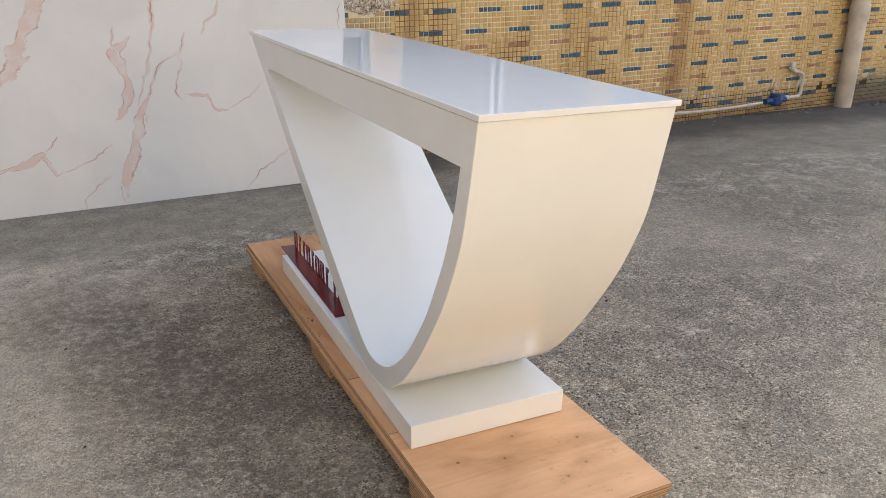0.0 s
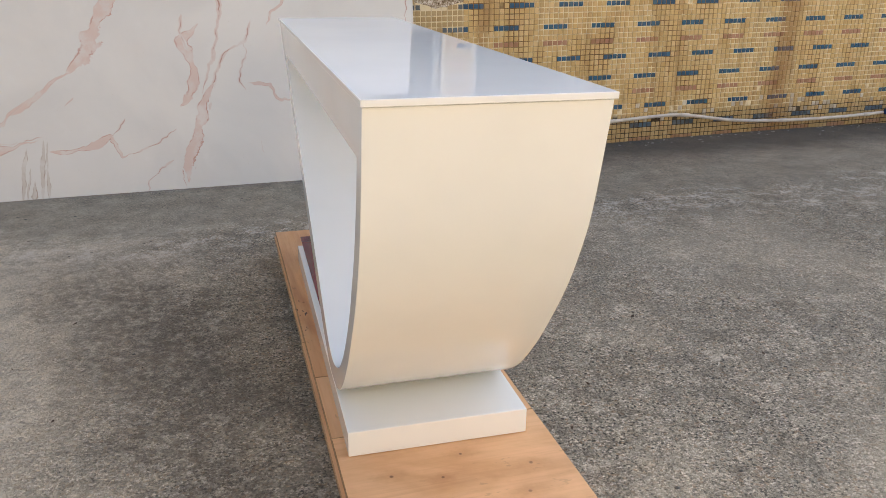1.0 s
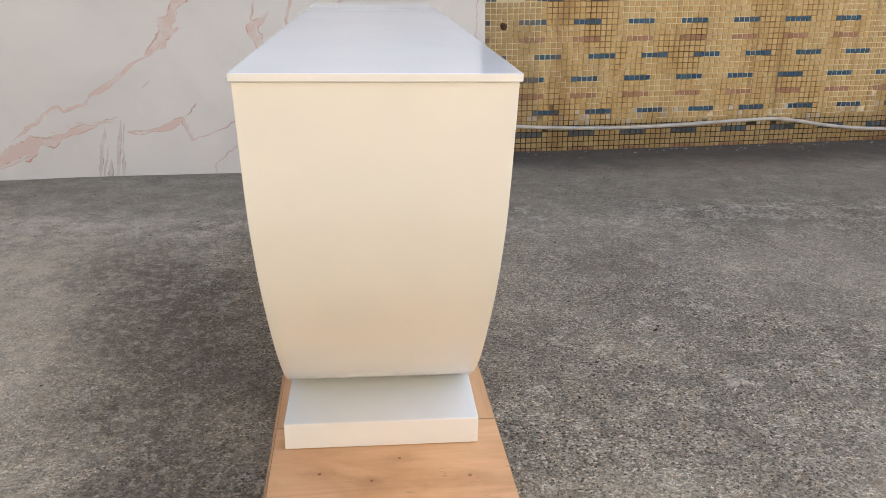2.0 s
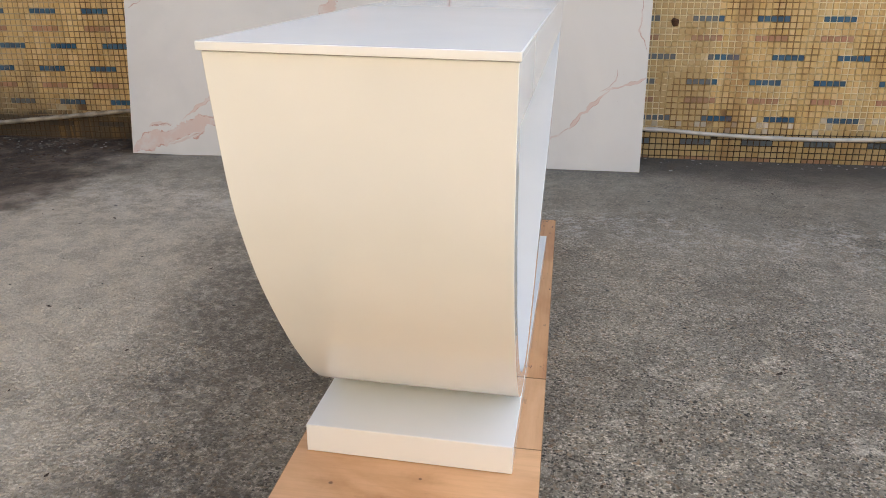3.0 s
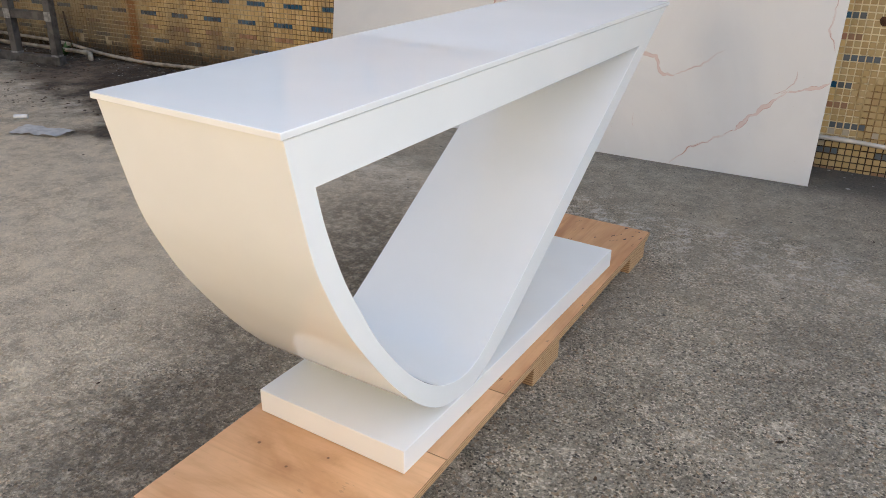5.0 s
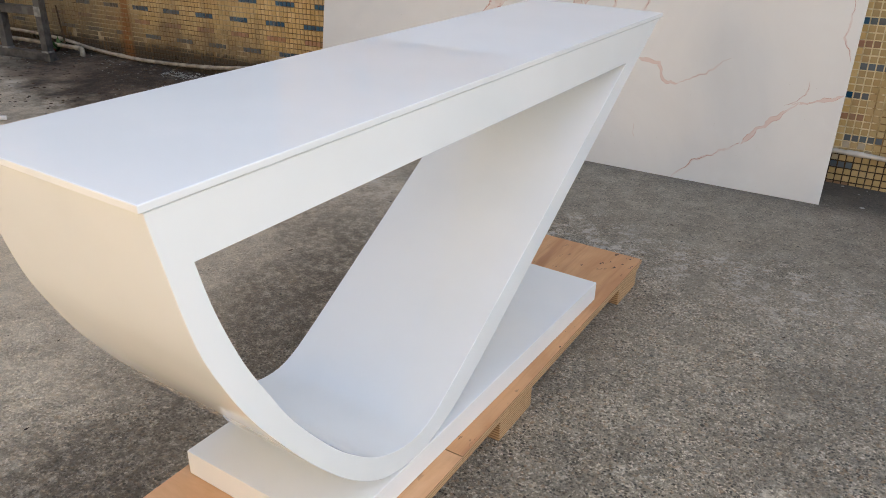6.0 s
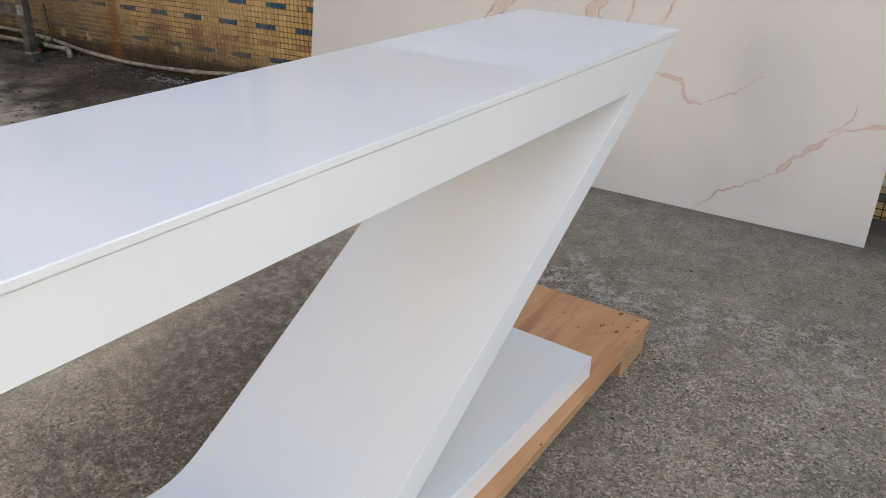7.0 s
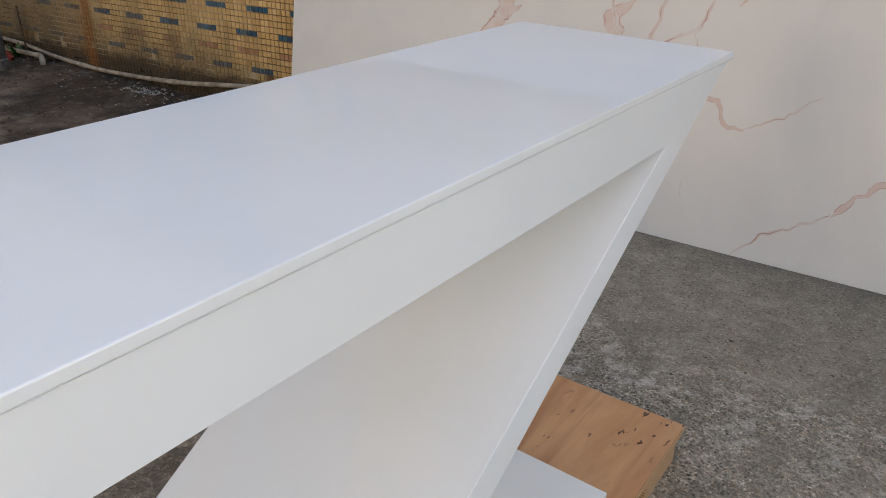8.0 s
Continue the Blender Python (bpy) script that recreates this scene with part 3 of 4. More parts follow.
vein([(-1.468, 0.27), (-1.35, 0.264), (-1.255, 0.284), (-1.137, 0.334), (-1.107, 0.284), (-1.088, 0.214), (-1.038, 0.234)], 0.024, VEIN, 11)
vein([(-1.058, 0.224), (-0.979, 0.244), (-0.871, 0.294), (-0.773, 0.364)], 0.008, VEIN_THIN, 12)
vein([(-1.137, 0.334), (-1.088, 0.374), (-1.048, 0.434)], 0.008, VEIN_THIN, 13)
vein([(-0.052, 0.0), (0.043, 0.104), (0.158, 0.174), (0.291, 0.254), (0.342, 0.324)], 0.011, VEIN_THIN, 14)
vein([(0.271, 0.234), (0.342, 0.324), (0.442, 0.424), (0.51, 0.484)], 0.020, VEIN, 15)
vein([(0.471, 0.464), (0.53, 0.484), (0.589, 0.504), (0.7, 0.544)], 0.016, VEIN, 20)
vein([(0.442, 0.454), (0.51, 0.504), (0.54, 0.554), (0.53, 0.594)], 0.007, VEIN_THIN, 17)
vein([(0.69, 0.694), (0.639, 0.814), (0.649, 0.894), (0.649, 0.984), (0.669, 1.114)], 0.009, VEIN_THIN, 18)
vein([(-0.969, 0.0), (-0.96, 0.064), (-0.881, 0.134), (-0.802, 0.184)], 0.010, VEIN_THIN, 19)
vein([(-0.084, 1.134), (-0.115, 1.054), (-0.179, 1.004), (-0.2, 0.934)], 0.014, VEIN, 20)
vein([(-2.404, 0.12), (-2.301, 0.179), (-2.146, 0.188), (-1.991, 0.227), (-1.845, 0.266), (-1.728, 0.314), (-1.627, 0.319), (-1.486, 0.359)], 0.020, VEIN_THIN, 21)
vein([(-2.49, -0.02), (-2.292, 0.086), (-2.155, 0.13), (-2.0, 0.183), (-1.818, 0.251), (-1.661, 0.299), (-1.504, 0.339)], 0.085, VEIN, 22, (1.2, 0.2))
vein([(-2.109, 0.217), (-2.009, 0.305), (-1.927, 0.343), (-1.918, 0.382), (-1.827, 0.421), (-1.8, 0.392), (-1.669, 0.431), (-1.644, 0.487), (-1.522, 0.565)], 0.013, VEIN, 23)
vein([(-2.2, 0.062), (-2.109, 0.091), (-1.982, 0.149)], 0.010, VEIN_THIN, 24)
for i, (x0, x1, z1, w) in enumerate(((-1.635, -1.577, 0.30, 0.020), (-1.61, -1.568, 0.19, 0.010), (-1.532, -1.482, 0.34, 0.022), (-1.50, -1.468, 0.33, 0.013), (-1.577, -1.555, 0.12, 0.024))):
    vein([(x0, 0.0), (x0 * 0.6 + x1 * 0.4, z1 * 0.45), (x1, z1)], w, VEIN_GREY, 25 + i, (1.0, 0.5), 0.5)
vein([(-1.304, 0.564), (-1.35, 0.514)], 0.008, VEIN_THIN, 31)
vein([(-0.295, 0.264), (-0.29, 0.224), (-0.284, 0.184)], 0.006, VEIN_THIN, 32)
vein([(-0.674, 1.004), (-0.703, 0.914), (-0.664, 0.794)], 0.012, VEIN_THIN, 33)
vein([(-2.246, 0.993), (-2.337, 0.925), (-2.415, 0.877)], 0.010, VEIN_THIN, 34)

# ---- plywood pallet ----
PALLET_Z = 0.107
PALLET = pose(0.016, 0, 0, 0, 0, 1.25)
pallet = empty("plywood_pallet", PALLET)
tagged(pallet, "low plywood pallet with layered block feet on concrete", "pallet")


def ply_board(name, x0, x1, y0, y1, z0, z1, bevel=0.0015, face=PLY_PLAIN):
    bm = newbox(x0, x1, y0, y1, z0, z1, bevel=bevel, segments=1)
    bm.normal_update()
    for f in bm.faces:
        f.material_index = 0 if abs(f.normal.z) > 0.9 else 1
    return part(name, bm, [face, PLY_EDGE], pallet)


HW = 0.2815
ply_board("board", -HW, HW, -0.405, 0.095, PALLET_Z - 0.018, PALLET_Z, face=PLY)
ply_board("board", -HW, HW, 0.0962, 0.425, PALLET_Z - 0.018, PALLET_Z - 0.0005)
ply_board("board", -HW, HW, 0.4262, 1.805, PALLET_Z - 0.018, PALLET_Z, face=PLY_DARK)
ply_board("under_board", -HW - 0.010, HW - 0.006, -0.40, 0.70, PALLET_Z - 0.036, PALLET_Z - 0.0182)
ply_board("under_board", -HW - 0.007, HW - 0.005, 0.701, 1.80, PALLET_Z - 0.036, PALLET_Z - 0.0182)
for y0, y1 in ((-0.33, -0.02), (0.655, 0.86), (1.60, 1.795)):
    for x0, x1 in ((-HW + 0.012, -HW + 0.12), (-0.05, 0.05), (HW - 0.12, HW - 0.012)):
        ply_board("foot_block", x0, x1, y0, y1, -0.0076, PALLET_Z - 0.0362, bevel=0.002)

# ---- white desk ----
desk = empty("reception_desk", pose(0, 0, 0))
tagged(desk, "glossy white curved reception desk on a flat plinth", "desk")
BASE_Z0, BASE_Z1 = PALLET_Z + 0.001, 0.178
part("plinth", newbox(-0.236, 0.236, -0.003, 1.396, BASE_Z0, BASE_Z1, bevel=0.0025), ACRYLIC, desk)

BODY_L, BODY_R = -0.2355, 0.2355
TOP_Z, LID = 1.056, 0.0135
BODY_TOP = TOP_Z - LID - 0.002
OUTER = [(-0.343, BODY_TOP), (-0.325, 0.955), (-0.288, 0.80), (-0.247, 0.700), (-0.195, 0.602), (-0.119, 0.490), (-0.037, 0.383), (0.065, 0.275), (0.165, 0.205), (0.26, BASE_Z1 + 0.003), (0.36, BASE_Z1 + 0.005), (0.50, 0.240), (0.70, 0.368), (1.10, 0.640), (1.690, BODY_TOP)]
INNER = [(-0.270, 0.938), (-0.245, 0.843), (-0.200, 0.725), (-0.150, 0.630), (-0.095, 0.535), (-0.007, 0.420), (0.065, 0.345), (0.148, 0.281), (0.235, 0.245), (0.310, 0.238), (0.375, 0.257), (0.450, 0.300), (0.604, 0.398), (0.95, 0.622), (1.428, 0.936)]


def desk_body():
    n = 90
    out = even(glide([(0, y, z) for y, z in OUTER], 10), n)
    inn = even(glide([(0, y, z) for y, z in INNER], 10), n)
    bm = bmesh.new()
    ring = {}
    for s, x in ((0, BODY_L), (1, BODY_R)):
        ring[s] = ([bm.verts.new((x, p.y, p.z)) for p in out], [bm.verts.new((x, p.y, p.z)) for p in inn])
    for s in (0, 1):
        o, i = ring[s]
        for k in range(n - 1):
            f = (o[k], o[k + 1], i[k + 1], i[k])
            bm.faces.new(f if s == 1 else f[::-1])
        f = (o[0], i[0], i[-1], o[-1])
        bm.faces.new(f if s == 1 else f[::-1])
    for a, b in ((0, 1),):
        for k in range(n - 1):
            bm.faces.new((ring[0][0][k], ring[0][0][k + 1], ring[1][0][k + 1], ring[1][0][k]))
            bm.faces.new((ring[1][1][k], ring[1][1][k + 1], ring[0][1][k + 1], ring[0][1][k]))
        bm.faces.new((ring[0][0][-1], ring[0][0][0], ring[1][0][0], ring[1][0][-1]))
        bm.faces.new((ring[0][1][0], ring[0][1][-1], ring[1][1][-1], ring[1][1][0]))
    bmesh.ops.recalc_face_normals(bm, faces=bm.faces[:])
    edges = [e for e in bm.edges if len(e.link_faces) == 2 and e.calc_face_angle(0) > radians(50)]
    bmesh.ops.bevel(bm, geom=edges, offset=0.0012, segments=1, affect="EDGES")
    return bm


part("curved_body", desk_body(), ACRYLIC, desk)
# strip set into the gap; its colour carries the gap's shadow line
part("gap_shade_strip", newbox(BODY_L + 0.0012, BODY_R - 0.0012, -0.3415, 1.683, BODY_TOP, TOP_Z - LID), GAP_SHADE, desk, "thin grey strip for the shadow gap under the top")
part("countertop", newbox(-0.2397, 0.2397, -0.353, 1.709, TOP_Z - LID, TOP_Z, bevel=0.002), ACRYLIC, desk)

# ---- dark red upright sign on the plinth ----
sign = empty("acrylic_sign", pose(-0.19, 0.72, BASE_Z1 + 0.0005))
tagged(sign, "dark red acrylic sign with upright cut-out shapes", "sign")
part("base_plate", newbox(-0.026, 0.030, 0.0, 0.775, 0.0, 0.003, bevel=0.0008, segments=1), RED, sign)
SHAPES = "ossosoossoo"          # o: open shape, s: slim bar
for k, kind in enumerate(SHAPES):
    y0 = 0.73 - 0.064 * k - (0.03 if k > 7 else 0)
    bm = bmesh.new()
    z1 = 0.083
    if kind == "o":
        for a, b, c, d in ((0, 0.013, 0.003, z1), (0.034, 0.047, 0.003, z1), (0.0131, 0.0339, z1 - 0.012, z1), (0.0131, 0.0339, 0.003, 0.014)):
            box(bm, 0.022, 0.026, y0 - b, y0 - a, c, d)
    else:
        box(bm, 0.022, 0.026, y0 - 0.030, y0 - 0.016, 0.003, z1)
        box(bm, 0.022, 0.026, y0 - 0.044, y0 - 0.0302, z1 - 0.013, z1)
    part("upright_bar", bm, RED, sign)

# ---- pipes along the wall ----
PY = WALL_Y - 0.035


def pipe_line(name, pts, r, label, mat=PVC):
    p = empty(name, ON_WALL @ pose(*pts[0]))
    tagged(p, label, "pipe")
    o = Vector(pts[0])
    line = glide(pts, 6)
    part("tube", tube(bmesh.new(), [q - o for q in line], r, 20), mat, p)
    for q in pts[1:-1:2]:
        i = min(range(len(line)), key=lambda k: (line[k] - Vector(q)).length)
        a, b = line[max(0, i - 1)], line[min(len(line) - 1, i + 1)]
        d = (b - a).normalized() * 0.035
        part("coupling", tube(bmesh.new(), [Vector(q) - o - d, Vector(q) - o + d], r * 1.22, 20), mat, p)
    return p


pipe_line("water_pipe", [(0.2, PY, 0.20), (0.783, PY, 0.194), (1.139, PY, 0.173), (1.508, PY, 0.158), (1.86, PY, 0.157), (2.214, PY, 0.167), (2.57, PY, 0.181), (2.83, PY, 0.176), (3.25, PY, 0.112), (3.72, PY, 0.080), (4.2, PY, 0.072), (4.54, PY, 0.077), (4.70, PY, 0.083)], 0.012, "thin white plastic water pipe sagging along the tiled wall")
pipe_line("water_pipe", [(-1.7, PY, 0.236), (-2.01, PY, 0.237), (-2.47, PY, 0.241), (-2.805, PY, 0.21), (-3.19, PY, 0.170), (-3.75, PY, 0.115), (-4.40, PY, 0.091), (-4.755, PY, 0.098), (-5.12, PY, 0.12), (-5.51, PY, 0.162), (-6.11, PY, 0.185), (-8.0, PY, 0.2)], 0.0145, "thin grimy white plastic pipe lying along the wall's dirty foot", PVC_DIRTY)
stub = pipe_line("waste_pipe", [(-7.4, PY - 0.085, 0.128), (-6.7, PY - 0.085, 0.129), (-6.06, PY - 0.085, 0.130), (-5.61, PY - 0.085, 0.131), (-5.20, PY - 0.085, 0.131)], 0.017, "short grimy white plastic waste pipe ending in an elbow", PVC_DIRTY)
part("elbow", tube(bmesh.new(), [Vector(p) - Vector((-7.4, PY - 0.085, 0.128)) for p in ((-5.21, PY - 0.085, 0.131), (-5.15, PY - 0.085, 0.131), (-5.127, PY - 0.09, 0.124), (-5.117, PY - 0.095, 0.10), (-5.117, PY - 0.095, 0.065))], 0.021, 20), PVC_DIRTY, stub)

meter = empty("water_meter", ON_WALL @ pose(4.854, PY - 0.01, 0.095))
tagged(meter, "blue water meter in the pipe beside the wall", "meter")
part("meter_body", tube(bmesh.new(), [(0, 0, -0.045), (0, 0, -0.03), (0, 0, 0.02), (0, 0, 0.035)], [0.045, 0.058, 0.058, 0.045], 20), BLUE, meter)
part("inlet", tube(bmesh.new(), [(-0.13, 0, -0.005), (-0.05, 0, 0)], 0.026, 20), BLUE, meter)
part("outlet", tube(bmesh.new(), [(0.05, 0, 0), (0.12, 0, 0)], 0.026, 20), BLUE, meter)
part("lid", tube(bmesh.new(), [(0, 0, 0.036), (0, 0, 0.055), (0, 0, 0.062)], [0.05, 0.05, 0.04], 20), BLUE, meter)
part("lid_hinge", newbox(-0.01, 0.01, 0.03, 0.05, 0.055, 0.085, bevel=0.003), PVC, meter)

riser = empty("tap_pipe", ON_WALL @ pose(4.975, PY, 0.103))
tagged(riser, "white plastic pipe rising to a wall tap", "pipe")
part("tube", tube(bmesh.new(), [(0.0, 0, 0), (0.19, 0, 0.004), (0.207, 0, 0.02), (0.216, 0, 0.165), (0.21, 0, 0.195), (0.19, 0, 0.207), (0.08, 0, 0.245)], 0.014, 20), PVC, riser)
part("coupling", tube(bmesh.new(), [(0.0, 0, 0.0), (0.05, 0, 0.003)], 0.02, 20), PVC, riser)
part("tap_body", tube(bmesh.new(), [(0.06, 0.03, 0.255), (0.06, -0.02, 0.25), (0.06, -0.045, 0.225)], 0.017, 20), PVC, riser)
part("tap_handle", newbox(0.035, 0.085, -0.012, 0.012, 0.275, 0.315, bevel=0.006), PVC, riser)

down = empty("downpipe", ON_WALL @ pose(5.715, WALL_Y - 0.10, -0.05))
tagged(down, "thick stained cream plastic downpipe on the tiled wall", "downpipe")
part("tube", tube(bmesh.new(), [(0, 0, 0.0), (0.02, 0.005, 0.7), (0.04, 0.01, 3.3)], 0.078, 20), PVC_OLD, down)
part("collar", tube(bmesh.new(), [(0.021, 0.005, 0.80), (0.0245, 0.006, 0.95)], 0.088, 20), PVC_OLD, down)
part("bracket", newbox(-0.09, 0.13, 0.02, 0.098, 1.0, 1.03, bevel=0.003), STEEL, down)

# ---- steel rack ----
rack = empty("steel_rack", pose(-5.36, 2.86, -0.051, 0, 0, 11))
tagged(rack, "worn grey steel rack of welded square tube", "rack")
for x in (-0.03, -0.49):
    part("post", newbox(x - 0.034, x + 0.034, -0.034, 0.034, 0.072, 1.45, bevel=0.005), STEEL, rack)
    part("weld", newbox(x - 0.037, x + 0.037, -0.037, 0.037, 0.062, 0.085, bevel=0.004), WELD, rack)
    part("weld", newbox(x - 0.036, x + 0.036, -0.037, -0.0341, 0.37, 0.45, bevel=0.001), WELD, rack)
part("rail", newbox(-2.2, 0.02, -0.04, 0.04, 0.0, 0.07, bevel=0.005), STEEL, rack)
part("rail", newbox(-0.455, -0.065, -0.03, 0.03, 0.375, 0.445, bevel=0.004), STEEL, rack)
part("rail", newbox(-2.2, -0.525, -0.03, 0.03, 0.375, 0.445, bevel=0.004), STEEL, rack)
part("post", newbox(-2.2, -2.132, -0.034, 0.034, 0.072, 1.45, bevel=0.005), STEEL, rack)

# ---- litter ----
rng = random.Random(5)


def lump(bm, at, r, flat=0.6, sides=6):
    """A small faceted stone."""
    a = rng.random() * 6.28
    rings = []
    for h, f in ((0, 0.8), (0.45, 1.0), (0.85, 0.55)):
        ring = []
        for k in range(sides):
            rr = r * f * rng.uniform(0.75, 1.2)
            th = a + k * math.tau / sides
            ring.append(bm.verts.new((at[0] + rr * math.cos(th), at[1] + rr * 0.8 * math.sin(th), at[2] + h * r * flat * rng.uniform(0.9, 1.15))))
        rings.append(ring)
    for r0, r1 in zip(rings, rings[1:]):
        for k in range(sides):
            bm.faces.new((r0[k], r0[(k + 1) % sides], r1[(k + 1) % sides], r1[k]))
    bm.faces.new(rings[-1])


def flake(bm, at, r, lift=0.3):
    """A curled flat scrap or leaf."""
    a = rng.random() * 6.28
    c, s = math.cos(a), math.sin(a)
    prof = ((-1, 0, rng.uniform(0, lift)), (-0.35, 0.45, 0.05), (-0.3, -0.4, 0.02), (0.4, 0.4, 0.1), (0.45, -0.38, rng.uniform(0, lift)), (1, 0, rng.uniform(0, lift)))
    v = [bm.verts.new((at[0] + r * (x * c - y * s), at[1] + r * (x * s + y * c), at[2] + 0.001 + r * z)) for x, y, z in prof]
    for f in ((0, 2, 1), (1, 2, 4, 3), (3, 4, 5)):
        bm.faces.new([v[i] for i in f])


def litter(name, label, mat, count, place, size, flat=False):
    bm = bmesh.new()
    for _ in range(count):
        x, y = place()
        r = size[0] + (size[1] - size[0]) * rng.random() ** 2
        if flat:
            flake(bm, (x, y, ground_z(x, y)), r)
        else:
            lump(bm, (x, y, ground_z(x, y) - 0.002), r)
    return tagged(link(name, bm, mat), label, name.split("_")[-1], kind="stuff")


def wall_y(x):
    """The wall's face, seen from above."""
    return 3.5684 + math.tan(radians(2.756)) * (x - 0.9494)


def wall_foot():
    x = rng.uniform(-7.5, -2.5)
    return x, wall_y(x) - 0.03 - abs(rng.gauss(0, 0.28))


def soil_area():
    x = rng.uniform(-6.5, -2.8)
    return x, wall_y(x) - rng.uniform(0.05, 1.5)


def right_foot():
    x = rng.uniform(0.74, 7.0)
    return x, wall_y(x) - 0.02 - abs(rng.gauss(0, 0.10))


def yard():
    return rng.uniform(-4.5, 5.5), rng.uniform(-2.2, 3.2)


litter("rubble_stones", "small grey stones scattered on dirt by the wall", STONE, 600, wall_foot, (0.004, 0.020))
litter("soil_crumbs", "dark crumbs of soil on the ground", LEAF_DRY, 700, soil_area, (0.004, 0.016))
litter("dead_leaves", "dry brown leaves on dirt by the wall", LEAF_DRY, 620, wall_foot, (0.010, 0.034), True)
litter("pale_chips", "pale plaster chips on dirt by the wall", CHIP, 260, wall_foot, (0.003, 0.012))
litter("soil_chips", "tiny pale chips strewn over dark soil", CHIP, 220, soil_area, (0.002, 0.008))
litter("tile_crumbs", "pale crumbs along the tiled wall's foot", CHIP, 200, right_foot, (0.004, 0.014))
litter("yard_grit", "small stones lying on worn concrete", STONE, 1500, yard, (0.0025, 0.008))
litter("white_grit", "tiny white chips on worn concrete", CHIP, 260, yard, (0.002, 0.006))
litter("leaf_bits", "small dry leaf bits on worn concrete", LEAF_DRY, 160, yard, (0.005, 0.016), True)

heap = bmesh.new()
for _ in range(120):
    flake(heap, (-4.03 + rng.gauss(0, 0.15), 3.17 + rng.gauss(0, 0.05), -0.051 + 0.004 * rng.random()), 0.006 + 0.02 * rng.random() ** 2, 0.9)
tagged(link("plaster_heap", heap, CHIP), "small heap of broken pale plaster by the wall", "rubble", kind="stuff")


def paper_scrap(x, y, length, width, turn, label):
    """Crumpled flat sheet with folds."""
    bm = bmesh.new()
    nx, ny = 12, 5
    g = [[bm.verts.new(((i / nx - 0.5) * length + 0.012 * noise.noise((i * 0.9, j * 1.7, length * 30)), (j / ny - 0.5) * width * (1 + 0.25 * noise.noise((i * 0.6, 0, 3))), 0.012 + 0.018 * noise.noise((i * 0.5, j * 0.8, width * 40)))) for j in range(ny + 1)] for i in range(nx + 1)]
    for i in range(nx):
        for j in range(ny):
            bm.faces.new((g[i][j], g[i + 1][j], g[i + 1][j + 1], g[i][j + 1]))
    bmesh.ops.solidify(bm, geom=bm.faces[:], thickness=0.0015)
    ob = link("paper_scrap", bm, PAPER)
    ob.matrix_world = pose(x, y, ground_z(x, y) + 0.006, 0, 0, turn)
    return tagged(ob, label, "paper scrap")


paper_scrap(-3.50, 1.465, 0.36, 0.16, 20, "torn pale paper sheet lying on dirty concrete")
cup = link("paper_roll", tube(bmesh.new(), [(-0.042, 0, 0.015), (0.042, 0.006, 0.015)], 0.015, 20), PAPER)
cup.matrix_world = pose(-3.93, 1.59, ground_z(-3.93, 1.59), 0, 0, 35)
tagged(cup, "small white paper roll lying on dirty concrete", "paper roll")

# rubble beside the downpipe
heap = bmesh.new()
for _ in range(34):
    x = 6.0 + rng.uniform(0, 0.9)
    y = wall_y(x) - 0.10 - 0.10 * rng.random()
    lump(heap, (x, y, ground_z(x, y) - 0.004), 0.012 + 0.045 * rng.random() ** 2, 0.7)
tagged(link("wall_rubble", heap, STONE), "dark lumps of rubble beside the downpipe", "rubble", kind="stuff")

# thin stick that leans on the wall
stick = link("stick", tube(bmesh.new(), [(-5.40, WALL_Y - 0.08, 0.05), (-5.455, WALL_Y - 0.05, 0.20), (-5.54, WALL_Y - 0.012, 0.44)], 0.007, 8), LEAF_DRY)
stick.matrix_world = ON_WALL
tagged(stick, "thin dark stick leaning on the tiled wall", "stick")

# weed and clay shard at the wall's foot
weed = empty("weed", pose(-5.70, 3.13, -0.051))
tagged(weed, "small green weed growing beside the pipe", "weed")
for k in range(26):
    a = rng.random() * 6.28
    h = rng.uniform(0.05, 0.15)
    d = Vector((math.cos(a), math.sin(a), 0)) * rng.uniform(0.03, 0.11)
    bm = bmesh.new()
    tip = d + Vector((0, 0, h))
    side = Vector((-d.y, d.x, 0)).normalized() * 0.016
    v = [bm.verts.new(p) for p in ((0, 0, 0), tuple(tip * 0.6 + side), tuple(tip + Vector((0, 0, -0.012))), tuple(tip * 0.6 - side), tuple(tip * 0.6 + Vector((0, 0, 0.006))))]
    for f in ((0, 4, 1), (1, 4, 2), (2, 4, 3), (3, 4, 0)):
        bm.faces.new([v[i] for i in f])
    part("leaf", bm, LEAF, weed)
bm = bmesh.new()
lump(bm, (0, 0, 0), 0.05, 1.4)
shard = link("clay_shard", bm, BRICK)
shard.matrix_world = pose(-5.66, 3.03, -0.051)
tagged(shard, "broken red clay shard on the dirt", "shard")

# ---- mosaic tiles of the wall ----
PITCH, TILE0_X, TILE0_Z = 0.03585, 0.960, 0.8350
SIZE = 0.0326
trng = random.Random(11)


def tile_kind(i, n):
    """0 yellow, 1 blue, 2 pink; i counts along the wall, n down it."""
    k = n % 10
    if k == 0:
        return 1 if i % 10 < 5 else 0
    if k == 3:
        return 2 if i % 10 < 5 else 0
    if k == 6:
        return 1 if (i - 3) % 10 < 5 else 0
    return 0


def missing(x, z):
    if math.hypot((x - 0.955) / 0.26, (z - 1.085) / 0.11) + 0.35 * noise.noise((x * 9, z * 9, 1)) < 0.95:
        return True
    edge = noise.noise((x * 11, z * 11, 7.7))
    return (0.15 < z < 0.25 and edge > 0.42) or trng.random() < 0.003


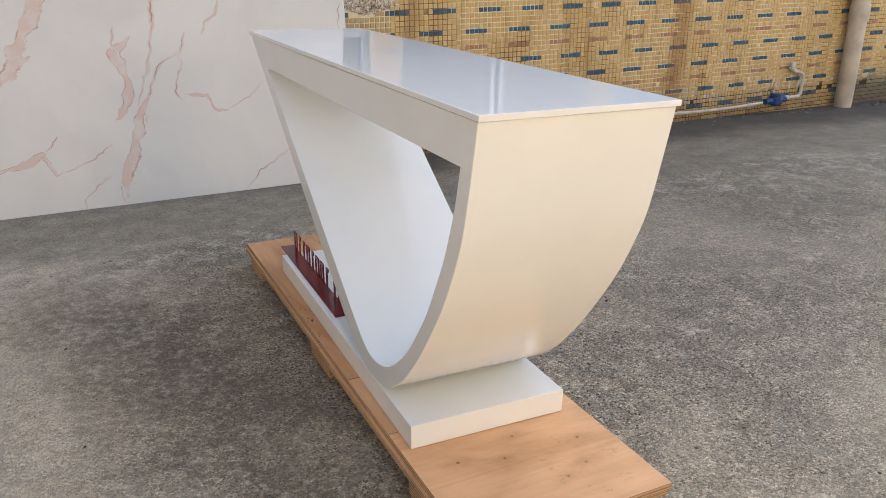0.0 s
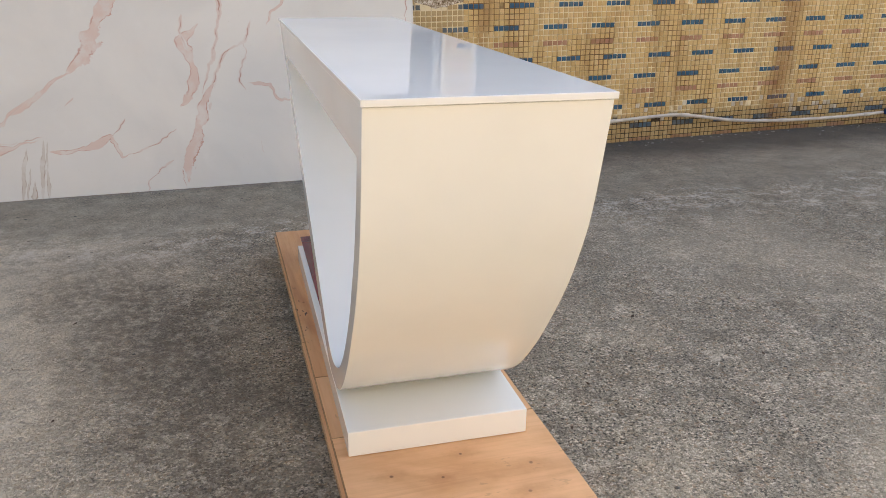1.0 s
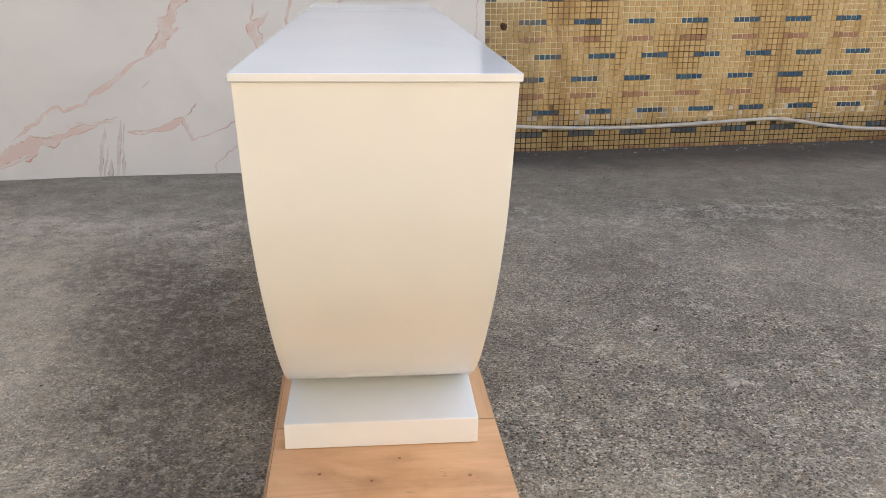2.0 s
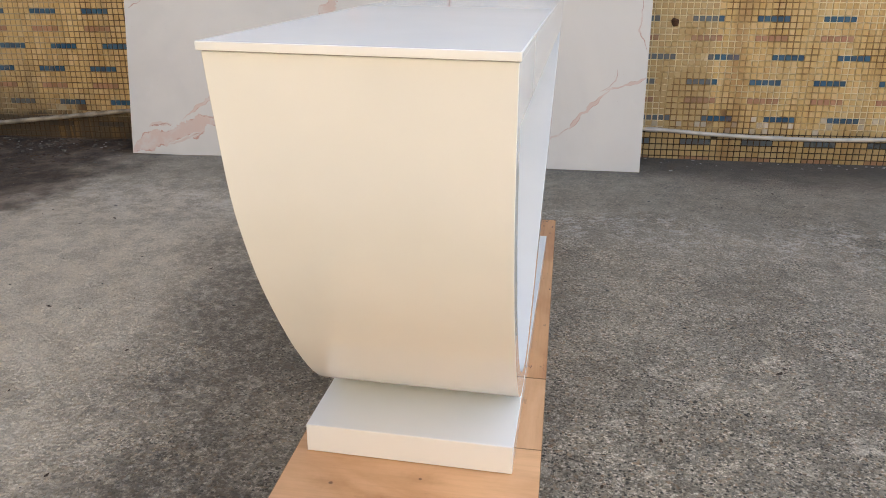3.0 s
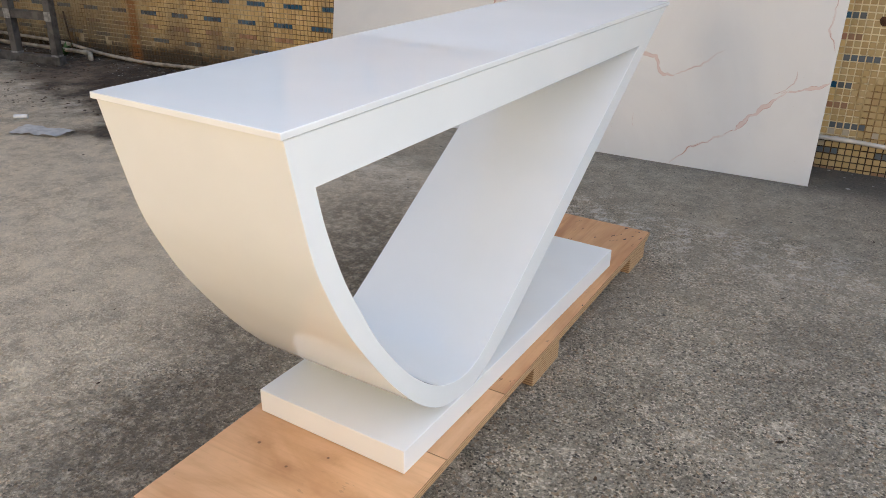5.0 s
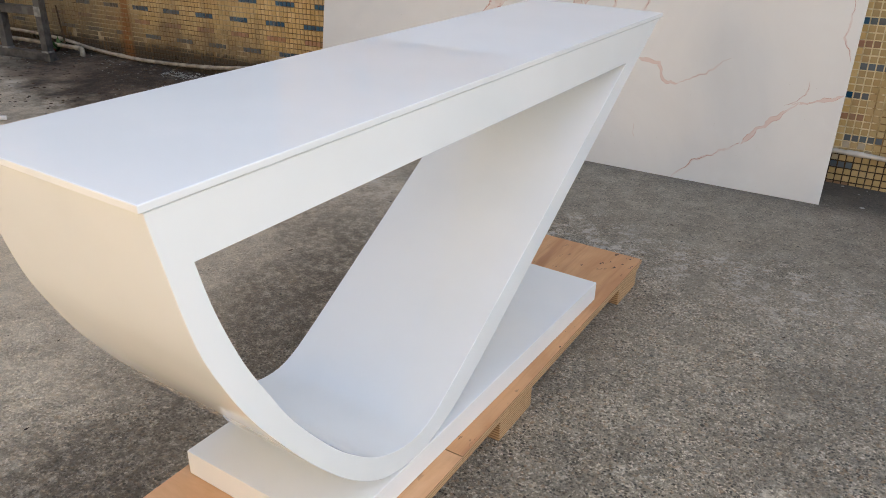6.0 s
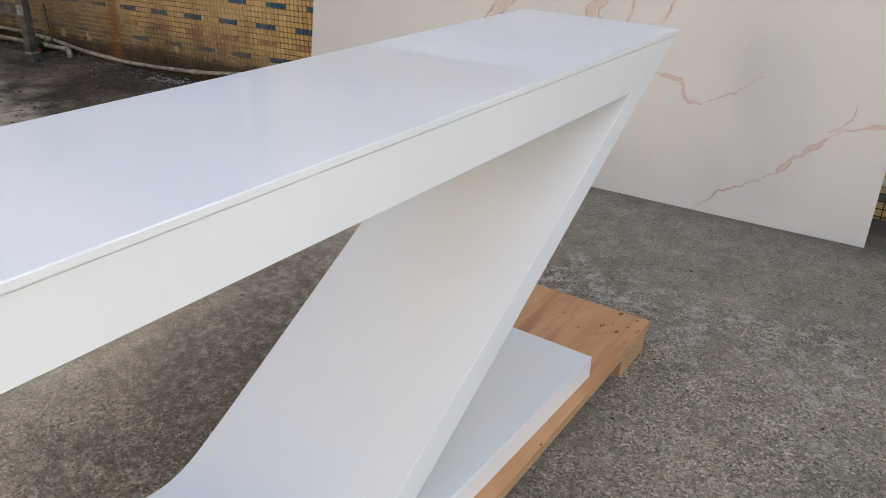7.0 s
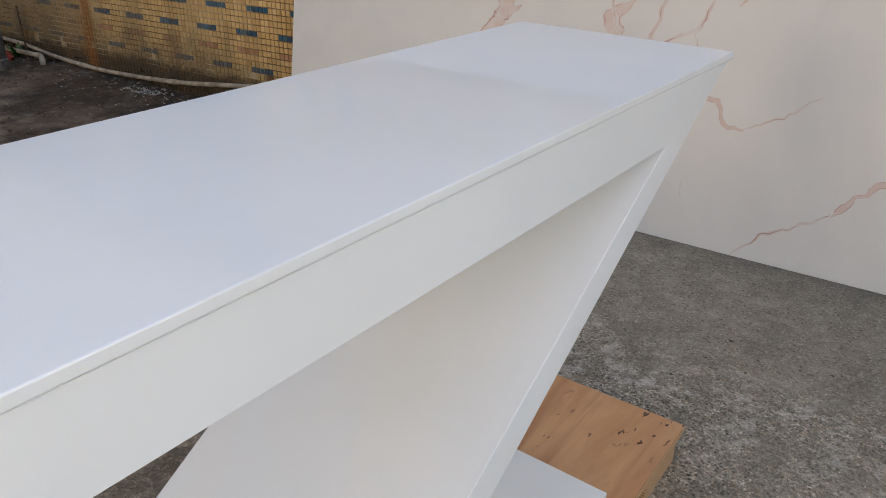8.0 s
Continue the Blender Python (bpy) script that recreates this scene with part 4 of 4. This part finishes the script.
def tile_box(x, z, kind):
    y = WALL_Y + trng.gauss(0, 0.0006)
    hx, hz = SIZE / 2 * trng.uniform(0.95, 1.03), SIZE / 2 * trng.uniform(0.95, 1.03)
    tx, tz = trng.gauss(0, 0.0006), trng.gauss(0, 0.0006)
    b = 0.0022
    vs = []
    for sx, sz in ((-1, -1), (1, -1), (1, 1), (-1, 1)):
        vs.append((x + sx * hx, GY + 0.003, z + sz * hz))
    for sx, sz in ((-1, -1), (1, -1), (1, 1), (-1, 1)):
        vs.append((x + sx * (hx - b), y + sx * tx + sz * tz, z + sz * (hz - b)))
    return vs


TILE_FACES = ((4, 5, 6, 7), (0, 1, 5, 4), (1, 2, 6, 5), (2, 3, 7, 6), (3, 0, 4, 7))
tiles_v, tiles_f, tiles_m = [], [], []
near_tiles = []
i0, i1 = math.ceil((WALL_L - TILE0_X) / PITCH) + 1, math.floor((WALL_R - TILE0_X) / PITCH) - 1
for i in range(i0, i1):
    for n in range(-60, 27):
        x, z = TILE0_X + (i + 0.5) * PITCH, TILE0_Z - n * PITCH
        if x < -1.0:          # laid in another bay, a little out of step
            x, z = TILE0_X - 0.2107 + (i + 0.5) * PITCH * 0.987, z + 0.0206
        if z < -0.06 or z > WALL_TOP - 0.02:
            continue
        if z > SILL - 0.02 and not any(a + 0.018 < x < b - 0.018 for a, b in PILLARS):
            continue
        if missing(x, z):
            continue
        kind = tile_kind(i, n)
        if 0.15 < z < 0.27 and kind == 0 and trng.random() < 0.16 and x > -0.5:
            kind = 3
        if 0.72 < x < 1.10 and z < 1.1:
            near_tiles.append((x, z, kind))
            continue
        base = len(tiles_v)
        tiles_v += tile_box(x, z, kind)
        tiles_f += [tuple(base + a for a in f) for f in TILE_FACES]
        tiles_m += [kind] * 5
me = bpy.data.meshes.new("mosaic_tiles")
me.from_pydata(tiles_v, [], tiles_f)
for m in (TILE_YELLOW, TILE_BLUE, TILE_PINK, TILE_PALE):
    me.materials.append(m)
me.polygons.foreach_set("material_index", tiles_m)
me.update()
mosaic = new("mosaic_tiles", me)
mosaic.parent = wall
tagged(mosaic, "yellow mosaic with dashes of blue and pink tiles", kind="stuff")

tile_mesh = {}
for kind, m in enumerate((TILE_YELLOW, TILE_BLUE, TILE_PINK, TILE_PALE)):
    vs = [(a, b - WALL_Y, c) for a, b, c in tile_box(0.0, 0.0, kind)]
    t = bpy.data.meshes.new("tile")
    t.from_pydata(vs, [], TILE_FACES)
    t.materials.append(m)
    t.update()
    tile_mesh[kind] = t
for x, z, kind in near_tiles:
    ob = new("tile", tile_mesh[kind])
    ob.parent = wall
    ob.matrix_local = pose(x, WALL_Y + trng.gauss(0, 0.0005), z, trng.gauss(0, 1.2), 0, trng.gauss(0, 1.2))

# bare plaster where tiles have fallen
bm = bmesh.new()
rings = []
for f in (1.0, 0.9, 0.6, 0.3):
    ring = []
    for q in range(48):
        a = q * math.tau / 48
        rag = 1 + 0.22 * noise.noise((math.cos(a) * 3, math.sin(a) * 3, 2)) + 0.10 * noise.noise((math.cos(a) * 11, math.sin(a) * 11, 5))
        x, z = 0.955 + 0.25 * f * rag * math.cos(a), 1.085 + 0.105 * f * rag * math.sin(a)
        bump = 0.0 if f == 1.0 else 0.0025 + 0.0025 * noise.noise((x * 40, z * 40, 1))
        ring.append(bm.verts.new((x, GY - 0.0005 - bump, min(z, SILL - 0.004))))
    rings.append(ring)
for r0, r1 in zip(rings, rings[1:]):
    for q in range(48):
        bm.faces.new((r0[q], r0[(q + 1) % 48], r1[(q + 1) % 48], r1[q]))
bm.faces.new(rings[-1])
bmesh.ops.recalc_face_normals(bm, faces=bm.faces[:])
part("bare_plaster", bm, SPECKLED, wall, "crumbling white plaster patch where tiles have fallen", sharp=60)

# rusty blister on the tiles
bm = bmesh.new()
lump(bm, (0, 0, 0), 0.024, 0.35, 11)
part("rust_blister", bm, BLISTER, wall, "dark brown rust blister").matrix_local = pose(0.863, WALL_Y + 0.0005, 0.812, 90, 0, 0) @ Matrix.Diagonal((0.85, 1.45, 1, 1))

# unreadable stencil on the pier above the slab
for x, w in ((-2.605, 0.018), (-2.578, 0.024), (-2.545, 0.022), (-2.33, 0.012), (-2.310, 0.030), (-2.272, 0.030), (-2.234, 0.028)):
    part("painted_bar", newbox(x, x + w, WALL_Y - 0.0035, WALL_Y - 0.0015, 1.925, 2.035), INK, wall)
